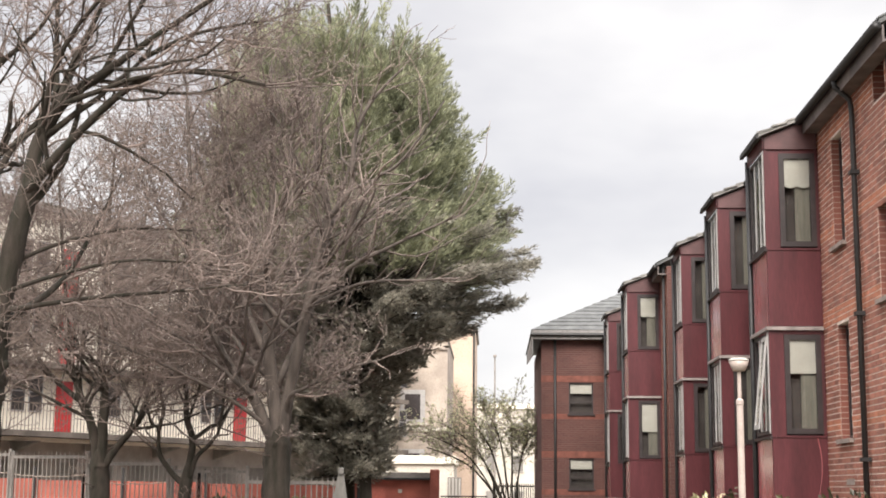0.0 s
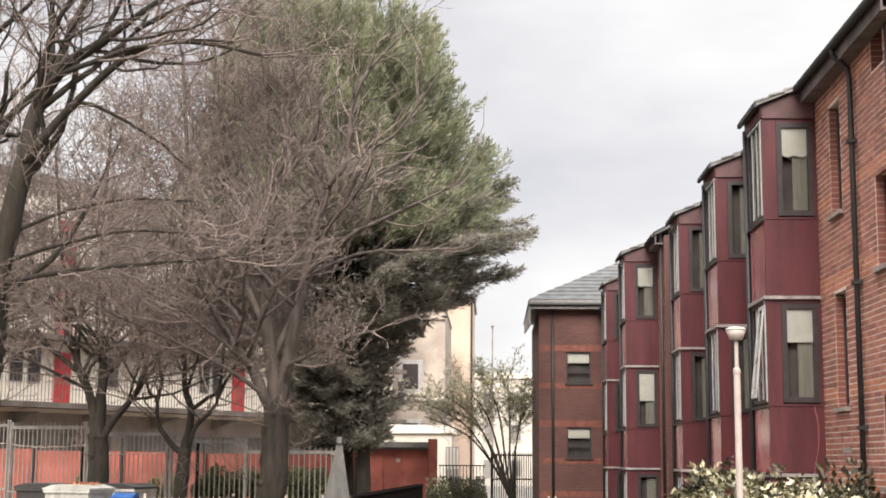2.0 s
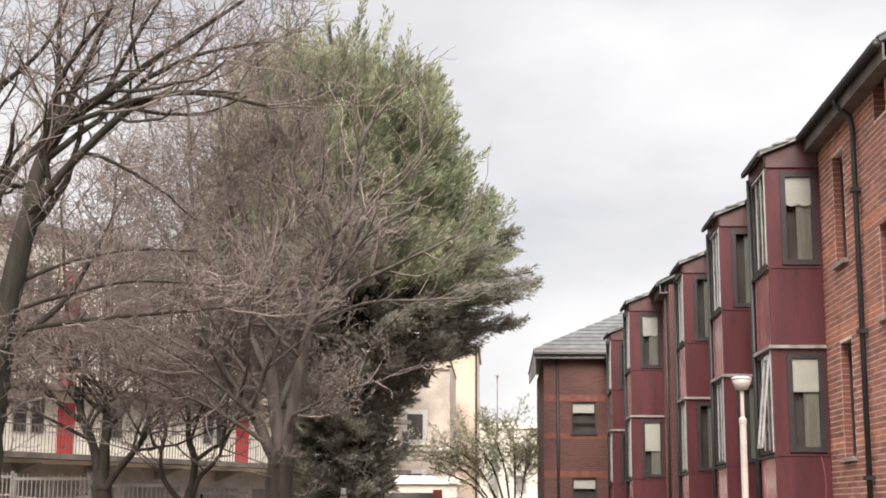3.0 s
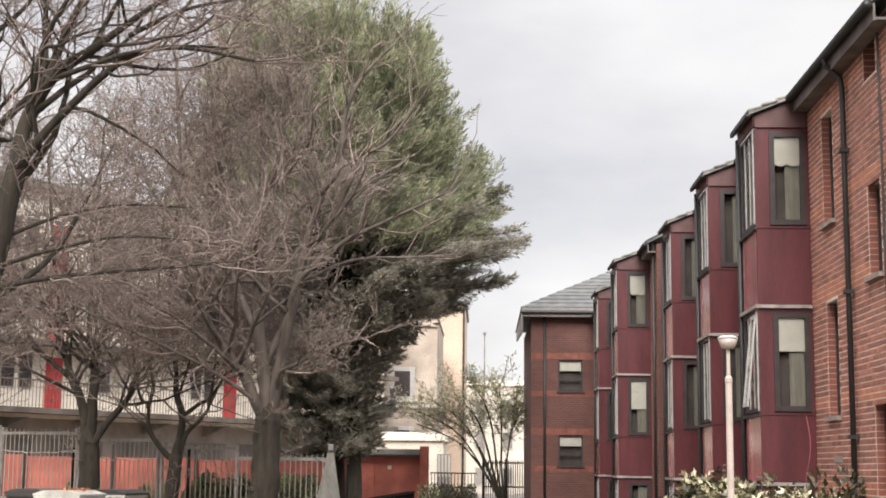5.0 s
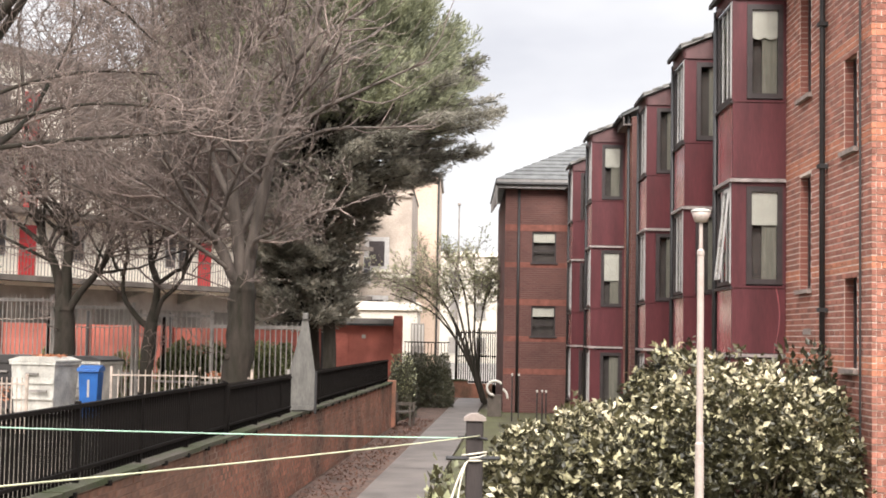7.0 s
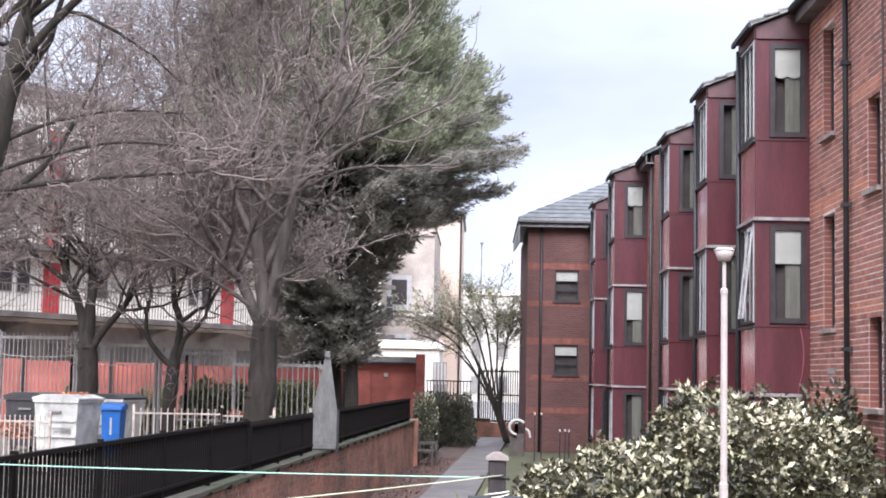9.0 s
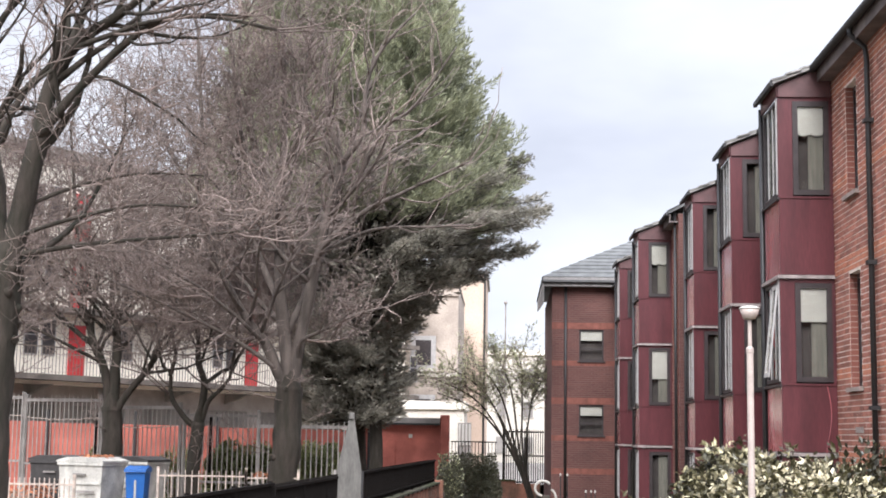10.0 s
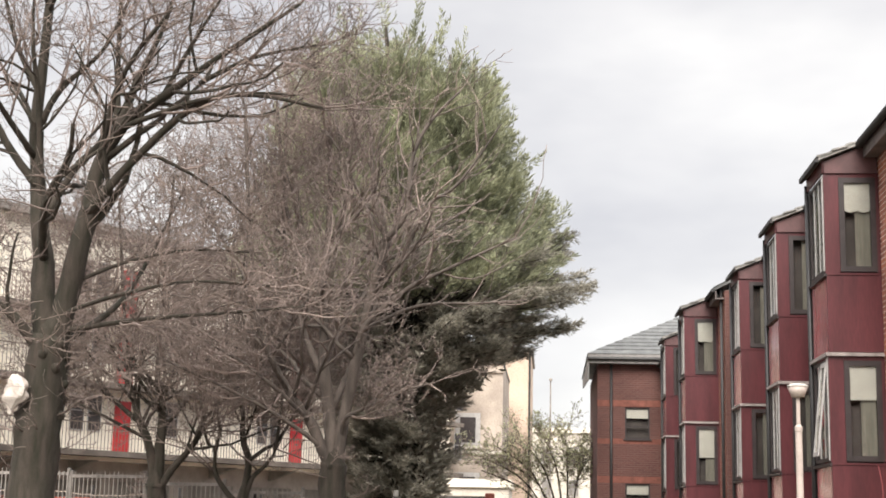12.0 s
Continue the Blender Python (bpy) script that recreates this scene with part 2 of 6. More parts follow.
M_LAMP = material("cream_enamel", (0.44, 0.365, 0.325), 0.4, vary=0.12, scale=5, bump=0.02)
M_LINE1 = material("green_washing_line", (0.36, 0.55, 0.42), 0.6)
M_LINE2 = material("yellowish_washing_line", (0.62, 0.62, 0.42), 0.6)
M_BAG = material("crumpled_white_plastic", (0.52, 0.46, 0.41), 0.35, vary=0.12, scale=6, bump=0.2)
M_ROPE = material("pale_rope", (0.66, 0.60, 0.50), 0.8)
M_WOOD = material("weathered_bench_wood", (0.085, 0.068, 0.056), 0.85, grain=40)
M_LEAFLITTER = material("fallen_leaves", (0.105, 0.052, 0.036), 0.9, island=0.4)
M_RUBBISH = material("rust_brown_leaves", (0.50, 0.20, 0.10), 0.85, island=0.35)


# ---- mesh helpers ----
class Shape:
    """Collects faces, then becomes one mesh."""

    def __init__(self):
        self.v, self.f = [], []

    def add(self, vs, fs):
        n = len(self.v)
        self.v.extend(vs)
        self.f.extend(tuple(i + n for i in f) for f in fs)
        return self

    def box(self, x0, y0, z0, x1, y1, z1, m=None, c=0.0):
        """A box; c bevels its upright edges and top."""
        if x1 < x0: x0, x1 = x1, x0
        if y1 < y0: y0, y1 = y1, y0
        if z1 < z0: z0, z1 = z1, z0
        if c:
            ring = [(x0 + c, y0), (x1 - c, y0), (x1, y0 + c), (x1, y1 - c), (x1 - c, y1), (x0 + c, y1), (x0, y1 - c), (x0, y0 + c)]
            inner = [(x0 + c, y0 + c), (x1 - c, y0 + c), (x1 - c, y0 + c), (x1 - c, y1 - c), (x1 - c, y1 - c), (x0 + c, y1 - c), (x0 + c, y1 - c), (x0 + c, y0 + c)]
            vs = [(x, y, z0) for x, y in ring] + [(x, y, z1 - c) for x, y in ring]
            top = [(x0 + c, y0 + c, z1), (x1 - c, y0 + c, z1), (x1 - c, y1 - c, z1), (x0 + c, y1 - c, z1)]
            vs += top
            fs = [(i, (i + 1) % 8, 8 + (i + 1) % 8, 8 + i) for i in range(8)] + [tuple(range(7, -1, -1)), (16, 17, 18, 19)]
            fs += [(8, 9, 17, 16), (9, 10, 17), (10, 11, 18, 17), (11, 12, 18), (12, 13, 19, 18), (13, 14, 19), (14, 15, 16, 19), (15, 8, 16)]
        else:
            vs = [(x0, y0, z0), (x1, y0, z0), (x1, y1, z0), (x0, y1, z0), (x0, y0, z1), (x1, y0, z1), (x1, y1, z1), (x0, y1, z1)]
            fs = [(0, 3, 2, 1), (4, 5, 6, 7), (0, 1, 5, 4), (1, 2, 6, 5), (2, 3, 7, 6), (3, 0, 4, 7)]
        if m is not None:
            vs = [tuple(m @ Vector(v)) for v in vs]
        return self.add(vs, fs)

    def beam(self, a, b, w, h, z0):
        """An upright slab from a to b in plan, w thick, from z0, h high."""
        a, b = Vector(a), Vector(b)
        d = b - a
        m = Matrix.Translation((a.x, a.y, 0)) @ Matrix.Rotation(math.atan2(d.y, d.x), 4, "Z")
        return self.box(0, -w / 2, z0, d.length, w / 2, z0 + h, m)

    def prism(self, outline, y0, y1, axis="y"):
        """An outline in two coordinates pushed along the third."""
        n = len(outline)
        put = {"y": lambda a, b, d: (a, d, b), "x": lambda a, b, d: (d, a, b), "z": lambda a, b, d: (a, b, d)}[axis]
        vs = [put(a, b, y0) for a, b in outline] + [put(a, b, y1) for a, b in outline]
        return self.add(vs, [tuple(range(n)), tuple(range(2 * n - 1, n - 1, -1))] + [(i, n + i, n + (i + 1) % n, (i + 1) % n) for i in range(n)])

    def tube(self, pts, radii, sides=6):
        n0 = len(self.v)
        rough = 0.2 if sides >= 9 else 0.0
        side = Vector((0.3, 1, 0.2)).normalized()
        for i, p in enumerate(pts):
            d = (pts[min(i + 1, len(pts) - 1)] - pts[max(i - 1, 0)])
            d = d.normalized() if d.length > 1e-9 else Vector((0, 0, 1))
            u = d.cross(side)
            if u.length < 1e-3:
                u = d.cross(Vector((1, 0, 0)))
            u.normalize()
            w = d.cross(u)
            for k in range(sides):
                a = 2 * math.pi * k / sides
                r = radii[i]
                if rough:
                    r *= 1 + rough * noise.noise((2.2 * math.cos(a) + p.x, 2.2 * math.sin(a) + p.y, 2.6 * p.z)) + 0.5 * rough * noise.noise((5 * math.cos(a), 5 * math.sin(a), 7 * p.z))
                q = p + (u * math.cos(a) + w * math.sin(a)) * r
                self.v.append((q.x, q.y, q.z))
        for i in range(len(pts) - 1):
            for k in range(sides):
                a, b = n0 + i * sides + k, n0 + i * sides + (k + 1) % sides
                self.f.append((a, b, b + sides, a + sides))
        self.f.append(tuple(n0 + k for k in range(sides - 1, -1, -1)))
        e = n0 + (len(pts) - 1) * sides
        self.f.append(tuple(e + k for k in range(sides)))
        return self

    def turn(self, x, y, profile, sides=16):
        """Turned on an upright axis: profile of (radius, z)."""
        n0, k = len(self.v), sides
        for r, z in profile:
            self.v.extend((x + r * math.cos(2 * math.pi * i / k), y + r * math.sin(2 * math.pi * i / k), z) for i in range(k))
        for j in range(len(profile) - 1):
            self.f.extend((n0 + j * k + i, n0 + j * k + (i + 1) % k, n0 + (j + 1) * k + (i + 1) % k, n0 + (j + 1) * k + i) for i in range(k))
        self.f.append(tuple(n0 + i for i in range(k - 1, -1, -1)))
        e = n0 + (len(profile) - 1) * k
        self.f.append(tuple(e + i for i in range(k)))
        return self

    def weld(self):
        """Joins corners that lie on one another."""
        seen, at = {}, []
        for p in self.v:
            key = tuple(round(c, 5) for c in p)
            at.append(seen.setdefault(key, len(seen)))
        self.v, self.f = list(seen), [tuple(at[i] for i in f) for f in self.f]
        return self

    def mesh(self, name, mat, smooth=False):
        me = bpy.data.meshes.new(name)
        me.from_pydata(self.v, [], self.f)
        me.materials.append(mat)
        if smooth:
            me.shade_smooth()
        return me


def part(name, shape, mat, parent=None, label="", smooth=False):
    ob = new(name, shape.mesh(name, mat, smooth))
    ob.parent = parent
    if label:
        ob["label"] = label
    return ob


def piece(name, me, parent, x, y, z, rz=0.0):
    ob = new(name, me)
    ob.parent = parent
    ob.matrix_basis = pose(x, y, z, 0, 0, rz)
    return ob


def thing(name, label, category, group="", kind="", at=(0, 0, 0)):
    ob = new(name)
    ob.location = at
    return tagged(ob, label, category, group, kind)


def solid(name, shape, mat, label, category, group="", kind="", smooth=False):
    return tagged(part(name, shape, mat, None, "", smooth), label, category, group, kind)


rnd = random.Random(7)

# ---- ground ----
WALL_A, WALL_B = Vector((-3.96, -8.0)), Vector((-1.80, 40.0))   # the retaining wall's face towards the path
KERB = 0.045


def wall_x(y):
    return -3.6 + KERB * y


def rough_sheet(x0, x1, y0, y1, z, step, amp, seed):
    s = Shape()
    nx, ny = max(1, int((x1 - x0) / step)), max(1, int((y1 - y0) / step))
    for j in range(ny + 1):
        for i in range(nx + 1):
            x, y = x0 + (x1 - x0) * i / nx, y0 + (y1 - y0) * j / ny
            s.v.append((x, y, z + amp * noise.noise((x * 0.7 + seed, y * 0.7, 0)) + amp * 0.5 * noise.noise((x * 2.9, y * 2.9 + seed, 3))))
    for j in range(ny):
        for i in range(nx):
            a = j * (nx + 1) + i
            s.f.append((a, a + 1, a + nx + 2, a + nx + 1))
    return s


g = Shape()
g.add([(-900, -400, -0.08), (900, -400, -0.08), (900, 1500, -0.08), (-900, 1500, -0.08)], [(0, 1, 2, 3)])
solid("ground", g, M_GROUND, "brown trodden ground reaching to the horizon", "ground", kind="structure")

soil = Shape()
for j in range(72):
    y0, y1 = -8 + j, -7 + j
    for i in range(6):
        def at(y, k):
            a, b = wall_x(y) + 0.02, -2.53 + 0.044 * y + 0.02
            x = a + (b - a) * k / 6
            return (x, y, 0.02 + 0.05 * noise.noise((x * 2.2, y * 1.3, 5)) + 0.03 * (1 - k / 6))
        soil.add([at(y0, i), at(y0, i + 1), at(y1, i + 1), at(y1, i)], [(0, 1, 2, 3)])
solid("flower_bed", soil, M_SOIL, "bare red-brown soil bed strewn with dead leaves", "flower bed", kind="structure", smooth=True)

lawn = rough_sheet(-1.4, 4.4, -8.0, 52.0, -0.01, 0.5, 0.02, 2)
lawn.v = [(x + 0.044 * y * (1 - (x + 1.4) / 5.8), y, z) for x, y, z in lawn.v]
solid("lawn", lawn, M_LAWN, "rough green lawn beside the path", "lawn", kind="structure", smooth=True)

path = tagged(new("path"), "wet grey concrete garden path", "path", kind="structure")
for j in range(36):
    y0, y1 = -8.4 + j * 1.9, -8.4 + (j + 1) * 1.9 - 0.012
    s = Shape()
    x0, x1 = -2.53 + 0.044 * y0, -2.53 + 0.044 * y1
    w = 1.12
    s.add([(x0, y0, -0.05), (x0 + w, y0, -0.05), (x1 + w, y1, -0.05), (x1, y1, -0.05),
           (x0, y0, 0.05), (x0 + w, y0, 0.05), (x1 + w, y1, 0.05), (x1, y1, 0.05)],
          [(4, 5, 6, 7), (0, 1, 5, 4), (1, 2, 6, 5), (2, 3, 7, 6), (3, 0, 4, 7)])
    part("slab", s, M_PATH, path)

# the raised yard behind the retaining wall
yard = Shape()
for j in range(30):
    y0, y1 = -14.0 + j * 4.0, -10.0 + j * 4.0
    a, b = wall_x(min(y0, 62)) - 0.1, wall_x(min(y1, 62)) - 0.1
    yard.add([(-60, y0, 0.55), (a, y0, 0.55), (b, y1, 0.55), (-60, y1, 0.55), (a, y0, -0.1), (b, y1, -0.1)], [(0, 1, 2, 3), (1, 4, 5, 2)])
solid("yard_ground", yard, M_YARD, "worn grey-brown ground of the raised yard", "ground", kind="structure")

rw = thing("retaining_wall", "stained red-brown retaining wall with mossy concrete coping", "wall", kind="structure")
wall_face = part("wall_face", Shape().beam(WALL_A - Vector((0.118, 0)), WALL_B - Vector((0.118, 0)), 0.22, 1.27, 0.0), M_OLDMORTAR, rw)
n_c = 40
for i in range(n_c):
    a, b = WALL_A.lerp(WALL_B, i / n_c), WALL_A.lerp(WALL_B, (i + 1) / n_c - 0.0004)
    part("coping_stone", Shape().beam(a - Vector((0.11, 0)), b - Vector((0.11, 0)), 0.27, 0.05, 1.276 + rnd.uniform(-0.004, 0.004)), M_COPING, rw)
part("end_pier", Shape().box(-2.1, 39.9, 0, -1.7, 40.3, 1.36, None, 0.01), M_RENDER, rw)

# ---- black railing on the wall ----
rail = thing("railing", "low black metal railing along the wall top", "railing")
bar_me = Shape().box(-0.0115, -0.009, 0, 0.0115, 0.009, 0.62).mesh("bar", M_BLACKF)
bars_far = Shape()
n = 0
y = 8.6
while y < 39.6:
    x = wall_x(y) - 0.11
    if not (22.95 < y < 24.15):
        if n < 300:
            piece("bar", bar_me, rail, x, y, 1.345)
            n += 1
        else:
            bars_far.box(x - 0.014, y - 0.009, 1.345, x + 0.014, y + 0.009, 1.95)
    y += 0.094
part("far_bars", bars_far, M_BLACKF, rail)["kind"] = "stuff"
for (ya, yb, zt) in ((8.0, 17.9, 1.98), (18.0, 22.9, 1.92), (24.2, 39.7, 1.93)):
    a, b = Vector((wall_x(ya) - 0.11, ya)), Vector((wall_x(yb) - 0.11, yb))
    part("top_rail", Shape().beam(a, b, 0.05, 0.035, zt - 0.03), M_BLACKF, rail)
    part("bottom_rail", Shape().beam(a, b, 0.05, 0.03, 1.42), M_BLACKF, rail)
    k = 0
    while ya + k * 1.95 <= yb:
        yy = ya + k * 1.95
        part("post", Shape().box(wall_x(yy) - 0.135, yy - 0.02, 1.3, wall_x(yy) - 0.085, yy + 0.02, zt + 0.03), M_BLACKF, rail)
        k += 1

for k in range(32):
    yy = 8.5 + k * 0.98
    part("fixing_bolt", Shape().box(wall_x(yy) - 0.03, yy - 0.03, 1.255, wall_x(yy) + 0.045, yy + 0.03, 1.30), M_BLACKF, rail)

# pointed sheet-metal guard between the two lengths of railing
guard = thing("anti_climb_panel", "tall pointed grey galvanised sheet on the wall top", "fence panel")
gx = wall_x(23.5) + 0.01
part("sheet", Shape().prism([(gx - 0.24, 1.34), (gx + 0.2, 1.34), (gx + 0.19, 1.98), (gx + 0.05, 2.88), (gx - 0.03, 2.88), (gx - 0.23, 1.98)][::-1], 23.46, 23.49), M_GREYMETAL, guard)
part("post", Shape().box(gx - 0.27, 23.43, 1.3, gx - 0.23, 23.5, 2.02), M_PALISADE, guard)
part("post", Shape().box(gx + 0.19, 23.43, 1.3, gx + 0.225, 23.5, 2.0), M_PIPE, guard)
part("cap", Shape().box(gx - 0.035, 23.42, 2.86, gx + 0.055, 23.52, 2.96, None, 0.012), M_GREYMETAL, guard)
part("foot_plate", Shape().box(gx - 0.2, 23.38, 1.36, gx + 0.18, 23.43, 1.43), M_GREYMETAL, guard)

# ---- apartment block ----
FX = 4.6            # the facade's plane
block = thing("apartment_block", "red-brick apartment block with red panelled bay windows", "apartment building")


def window(parent, plane, u0, u1, z0, z1, origin, facing, panes=1, blind=0.0, frame_mat=None, curtain=True, name="window", mullion=None):
    """A window as a part: frame with sub-parts. plane 'x' or 'y'; origin is the wall's plane; facing -1 looks to smaller values."""
    frame_mat = frame_mat or M_DARKF

    def bx(s, ua, ub, za, zb, d0, d1):
        d0, d1 = origin + facing * d0, origin + facing * d1
        return s.box(d0, ua, za, d1, ub, zb) if plane == "x" else s.box(ua, d0, za, ub, d1, zb)
    t = 0.055
    f = Shape()
    bx(f, u0, u1, z0, z0 + t, -0.04, 0.022)
    bx(f, u0, u1, z1 - t, z1, -0.04, 0.022)
    bx(f, u0, u0 + t, z0 + t, z1 - t, -0.04, 0.022)
    bx(f, u1 - t, u1, z0 + t, z1 - t, -0.04, 0.022)
    w = part(name, f, frame_mat, parent)
    for k in range(1, panes):
        u = u0 + (u1 - u0) * k / panes
        part("mullion", bx(Shape(), u - 0.03, u + 0.03, z0 + t, z1 - t, -0.035, 0.03), mullion or frame_mat, w)
    for k in range(panes):
        ua, ub = u0 + (u1 - u0) * k / panes, u0 + (u1 - u0) * (k + 1) / panes
        p = part("pane", bx(Shape(), ua + 0.03, ub - 0.03, z0 + 0.03, z1 - 0.03, -0.012, -0.006), M_GLASS, w)
        p.visible_shadow = False
    part("room", bx(Shape(), u0 + 0.02, u1 - 0.02, z0 + 0.02, z1 - 0.02, -0.16, -0.14), M_ROOM, w, "dark sheet behind the glass, coloured as room shade")
    if blind:
        part("blind", bx(Shape(), u0 + t, u1 - t, z1 - t - (z1 - z0) * blind, z1 - t, -0.03, -0.02), M_BLIND, w, "white roller blind half drawn")
    if curtain:
        s = Shape()
        ua, ub = u0 + t + (u1 - u0) * 0.42, u1 - t
        kk = 14
        for j in range(kk):
            a, b = ua + (ub - ua) * j / kk, ua + (ub - ua) * (j + 1) / kk
            o = 0.012 * (j % 2)
            bx(s, a, b, z0 + t, z1 - t, -0.09 - o, -0.08 - o)
        part("curtain", s, M_CURTAIN, w, "pale grey net curtain")
    return w


def bay(y0, wall, dep, blinds, far_pipe=True, length=1.18):
    """A three-storey square bay: near side facing the path's start, front towards the garden."""
    x0 = wall - dep
    y1 = y0 + length
    b = Shape()
    b.box(x0 + 0.17, y0 + 0.16, 0.0, wall - 0.004, y1 - 0.16, 7.5)
    bayp = part("bay_window", b, M_DARKF, block, "dark red panelled bay with white-edged windows")
    sub = lambda n, s, m, l="": part(n, s, m, bayp, l)
    floors = ((6.05, 7.40, 4.92), (3.42, 4.80, 2.46), (0.92, 2.30, 0.02))
    n0, n1 = wall - 0.56, wall - 0.05
    for i, (za, zb, zp) in enumerate(floors):
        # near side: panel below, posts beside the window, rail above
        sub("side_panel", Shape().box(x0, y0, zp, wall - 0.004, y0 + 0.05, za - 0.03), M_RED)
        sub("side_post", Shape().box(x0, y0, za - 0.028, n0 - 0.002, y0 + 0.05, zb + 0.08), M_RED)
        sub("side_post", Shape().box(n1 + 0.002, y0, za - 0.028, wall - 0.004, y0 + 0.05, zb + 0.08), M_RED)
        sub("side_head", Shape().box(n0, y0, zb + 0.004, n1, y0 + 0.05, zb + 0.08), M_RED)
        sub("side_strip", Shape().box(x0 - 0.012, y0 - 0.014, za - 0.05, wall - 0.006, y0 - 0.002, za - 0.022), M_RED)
        sub("front_panel", Shape().box(x0, y0 + 0.054, zp, x0 + 0.05, y1, za - 0.03), M_FRONT, "glossy red front panel, its colour lightened as sky sheen")
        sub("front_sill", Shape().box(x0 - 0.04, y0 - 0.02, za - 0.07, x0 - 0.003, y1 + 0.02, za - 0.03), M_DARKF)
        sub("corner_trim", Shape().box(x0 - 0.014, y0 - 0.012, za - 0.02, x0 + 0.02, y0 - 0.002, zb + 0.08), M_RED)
        if i < 2:
            sub("ledge", Shape().box(x0 - 0.05, y0 - 0.05, zp - 0.06, wall - 0.01, y0 - 0.004, zp - 0.012), M_LEDGE, "pale ledge between the storeys")
            sub("ledge", Shape().box(x0 - 0.05, y0 - 0.004, zp - 0.06, x0 - 0.004, y1 + 0.03, zp - 0.012), M_LEDGE)
    sub("front_post", Shape().box(x0, y1 - 0.06, 0.02, x0 + 0.05, y1 + 0.004, 7.46), M_DARKF)
    # windows sit deeper in the tree of parts only one level down
    for i, (za, zb, zp) in enumerate(floors):
        window_in_bay(bayp, "y", n0, n1, za, zb, y0, -1, 1, blinds[i], M_DARKF, M_DARKF)
        window_in_bay(bayp, "x", y0 + 0.07, y1 - 0.07, za, zb + 0.04, x0, -1, 3, 0.0, M_DARKF, M_WHITE)
    # lean-to roof
    xo, xi = x0 - 0.09, wall - 0.02
    zl, zh = 7.68, 8.02
    sub("fascia", Shape().prism([(x0 - 0.02, 7.46), (x0 - 0.02, zl - 0.06), (xi, zh - 0.08), (xi, 7.46)], y0 - 0.03, y0 - 0.002), M_FASCIA)
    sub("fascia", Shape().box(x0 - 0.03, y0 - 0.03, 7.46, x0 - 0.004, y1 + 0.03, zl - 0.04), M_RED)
    sub("roof", Shape().prism([(xo, zl - 0.05), (xo, zl), (xi, zh), (xi, zh - 0.06)], y0 - 0.10, y1 + 0.08), M_TILE, "grey tiled lean-to roof")
    for k in range(4):
        xa = xo + (xi - xo) * k / 4
        za = zl + (zh - zl) * k / 4
        sub("tile_course", Shape().prism([(xa - 0.02, za - 0.005), (xa - 0.02, za + 0.022), (xa + 0.2, za + 0.082), (xa + 0.2, za + 0.06)], y0 - 0.11 - 0.02 * (k % 2), y1 + 0.085), M_TILE)
    sub("gutter", Shape().box(xo - 0.04, y0 - 0.09, zl - 0.075, xo + 0.01, y1 + 0.08, zl - 0.012), M_PIPE)
    if far_pipe:
        s = Shape().tube([Vector((x0 - 0.02, y1 + 0.06, 7.56)), Vector((x0 - 0.02, y1 + 0.06, 0.0))], [0.038, 0.038], 8)
        part("downpipe", s, M_PIPE, block, smooth=True)
    return bayp


def window_in_bay(parent, plane, u0, u1, z0, z1, origin, facing, panes, blind, frame_mat, mull):
    """As window(), with every piece directly under the bay."""
    def bx(s, ua, ub, za, zb, d0, d1):
        d0, d1 = origin + facing * d0, origin + facing * d1
        return s.box(d0, ua, za, d1, ub, zb) if plane == "x" else s.box(ua, d0, za, ub, d1, zb)
    t = 0.075 if panes == 1 else 0.05
    f = Shape()
    bx(f, u0, u1, z0, z0 + t, -0.04, 0.012)
    bx(f, u0, u1, z1 - t, z1, -0.04, 0.012)
    bx(f, u0, u0 + t, z0 + t, z1 - t, -0.04, 0.012)
    bx(f, u1 - t, u1, z0 + t, z1 - t, -0.04, 0.012)
    part("window_frame", f, frame_mat, parent)
    for k in range(1, panes):
        u = u0 + (u1 - u0) * k / panes
        part("mullion", bx(Shape(), u - 0.017, u + 0.017, z0 + t, z1 - t, -0.004, 0.012), mull, parent, "pale mullion")
    if panes > 1:
        part("mullion", bx(Shape(), u0 - 0.04, u0 + 0.012, z0 + 0.01, z1, 0.014, 0.03), mull, parent)
    for k in range(panes):
        ua, ub = u0 + (u1 - u0) * k / panes, u0 + (u1 - u0) * (k + 1) / panes
        p = part("pane", bx(Shape(), ua + 0.03, ub - 0.03, z0 + 0.03, z1 - 0.03, -0.012, -0.006), M_GLASS, parent)
        p.visible_shadow = False
    # flat dark sheet in place of the unlit room
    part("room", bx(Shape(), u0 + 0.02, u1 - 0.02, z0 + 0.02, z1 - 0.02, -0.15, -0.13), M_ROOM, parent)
    if blind:
        s = Shape()
        for j in range(16):
            a, b = u0 + t + (u1 - u0 - 2 * t) * j / 16, u0 + t + (u1 - u0 - 2 * t) * (j + 1) / 16
            wave = 0.035 * abs(math.sin(math.pi * (j + 0.5) / 8)) if z0 > 5 else 0.0
            bx(s, a, b, z1 - t - (z1 - z0) * blind - wave + 0.015, z1 - t, -0.03, -0.02)
        part("blind", s, M_BLIND, parent, "white blind with a scalloped hem" if z0 > 5 else "white roller blind")
    if panes == 1:
        s = Shape()
        for j in range(10):
            a = u0 + t + (u1 - u0 - 2 * t) * (0.42 + 0.58 * j / 10)
            b = u0 + t + (u1 - u0 - 2 * t) * (0.42 + 0.58 * (j + 1) / 10)
            o = 0.004 * (j % 2)
            bx(s, a, b, z0 + t, z1 - t, -0.06 - o, -0.05 - o)
        part("curtain", s, M_CURTAIN, parent, "beige net curtain")


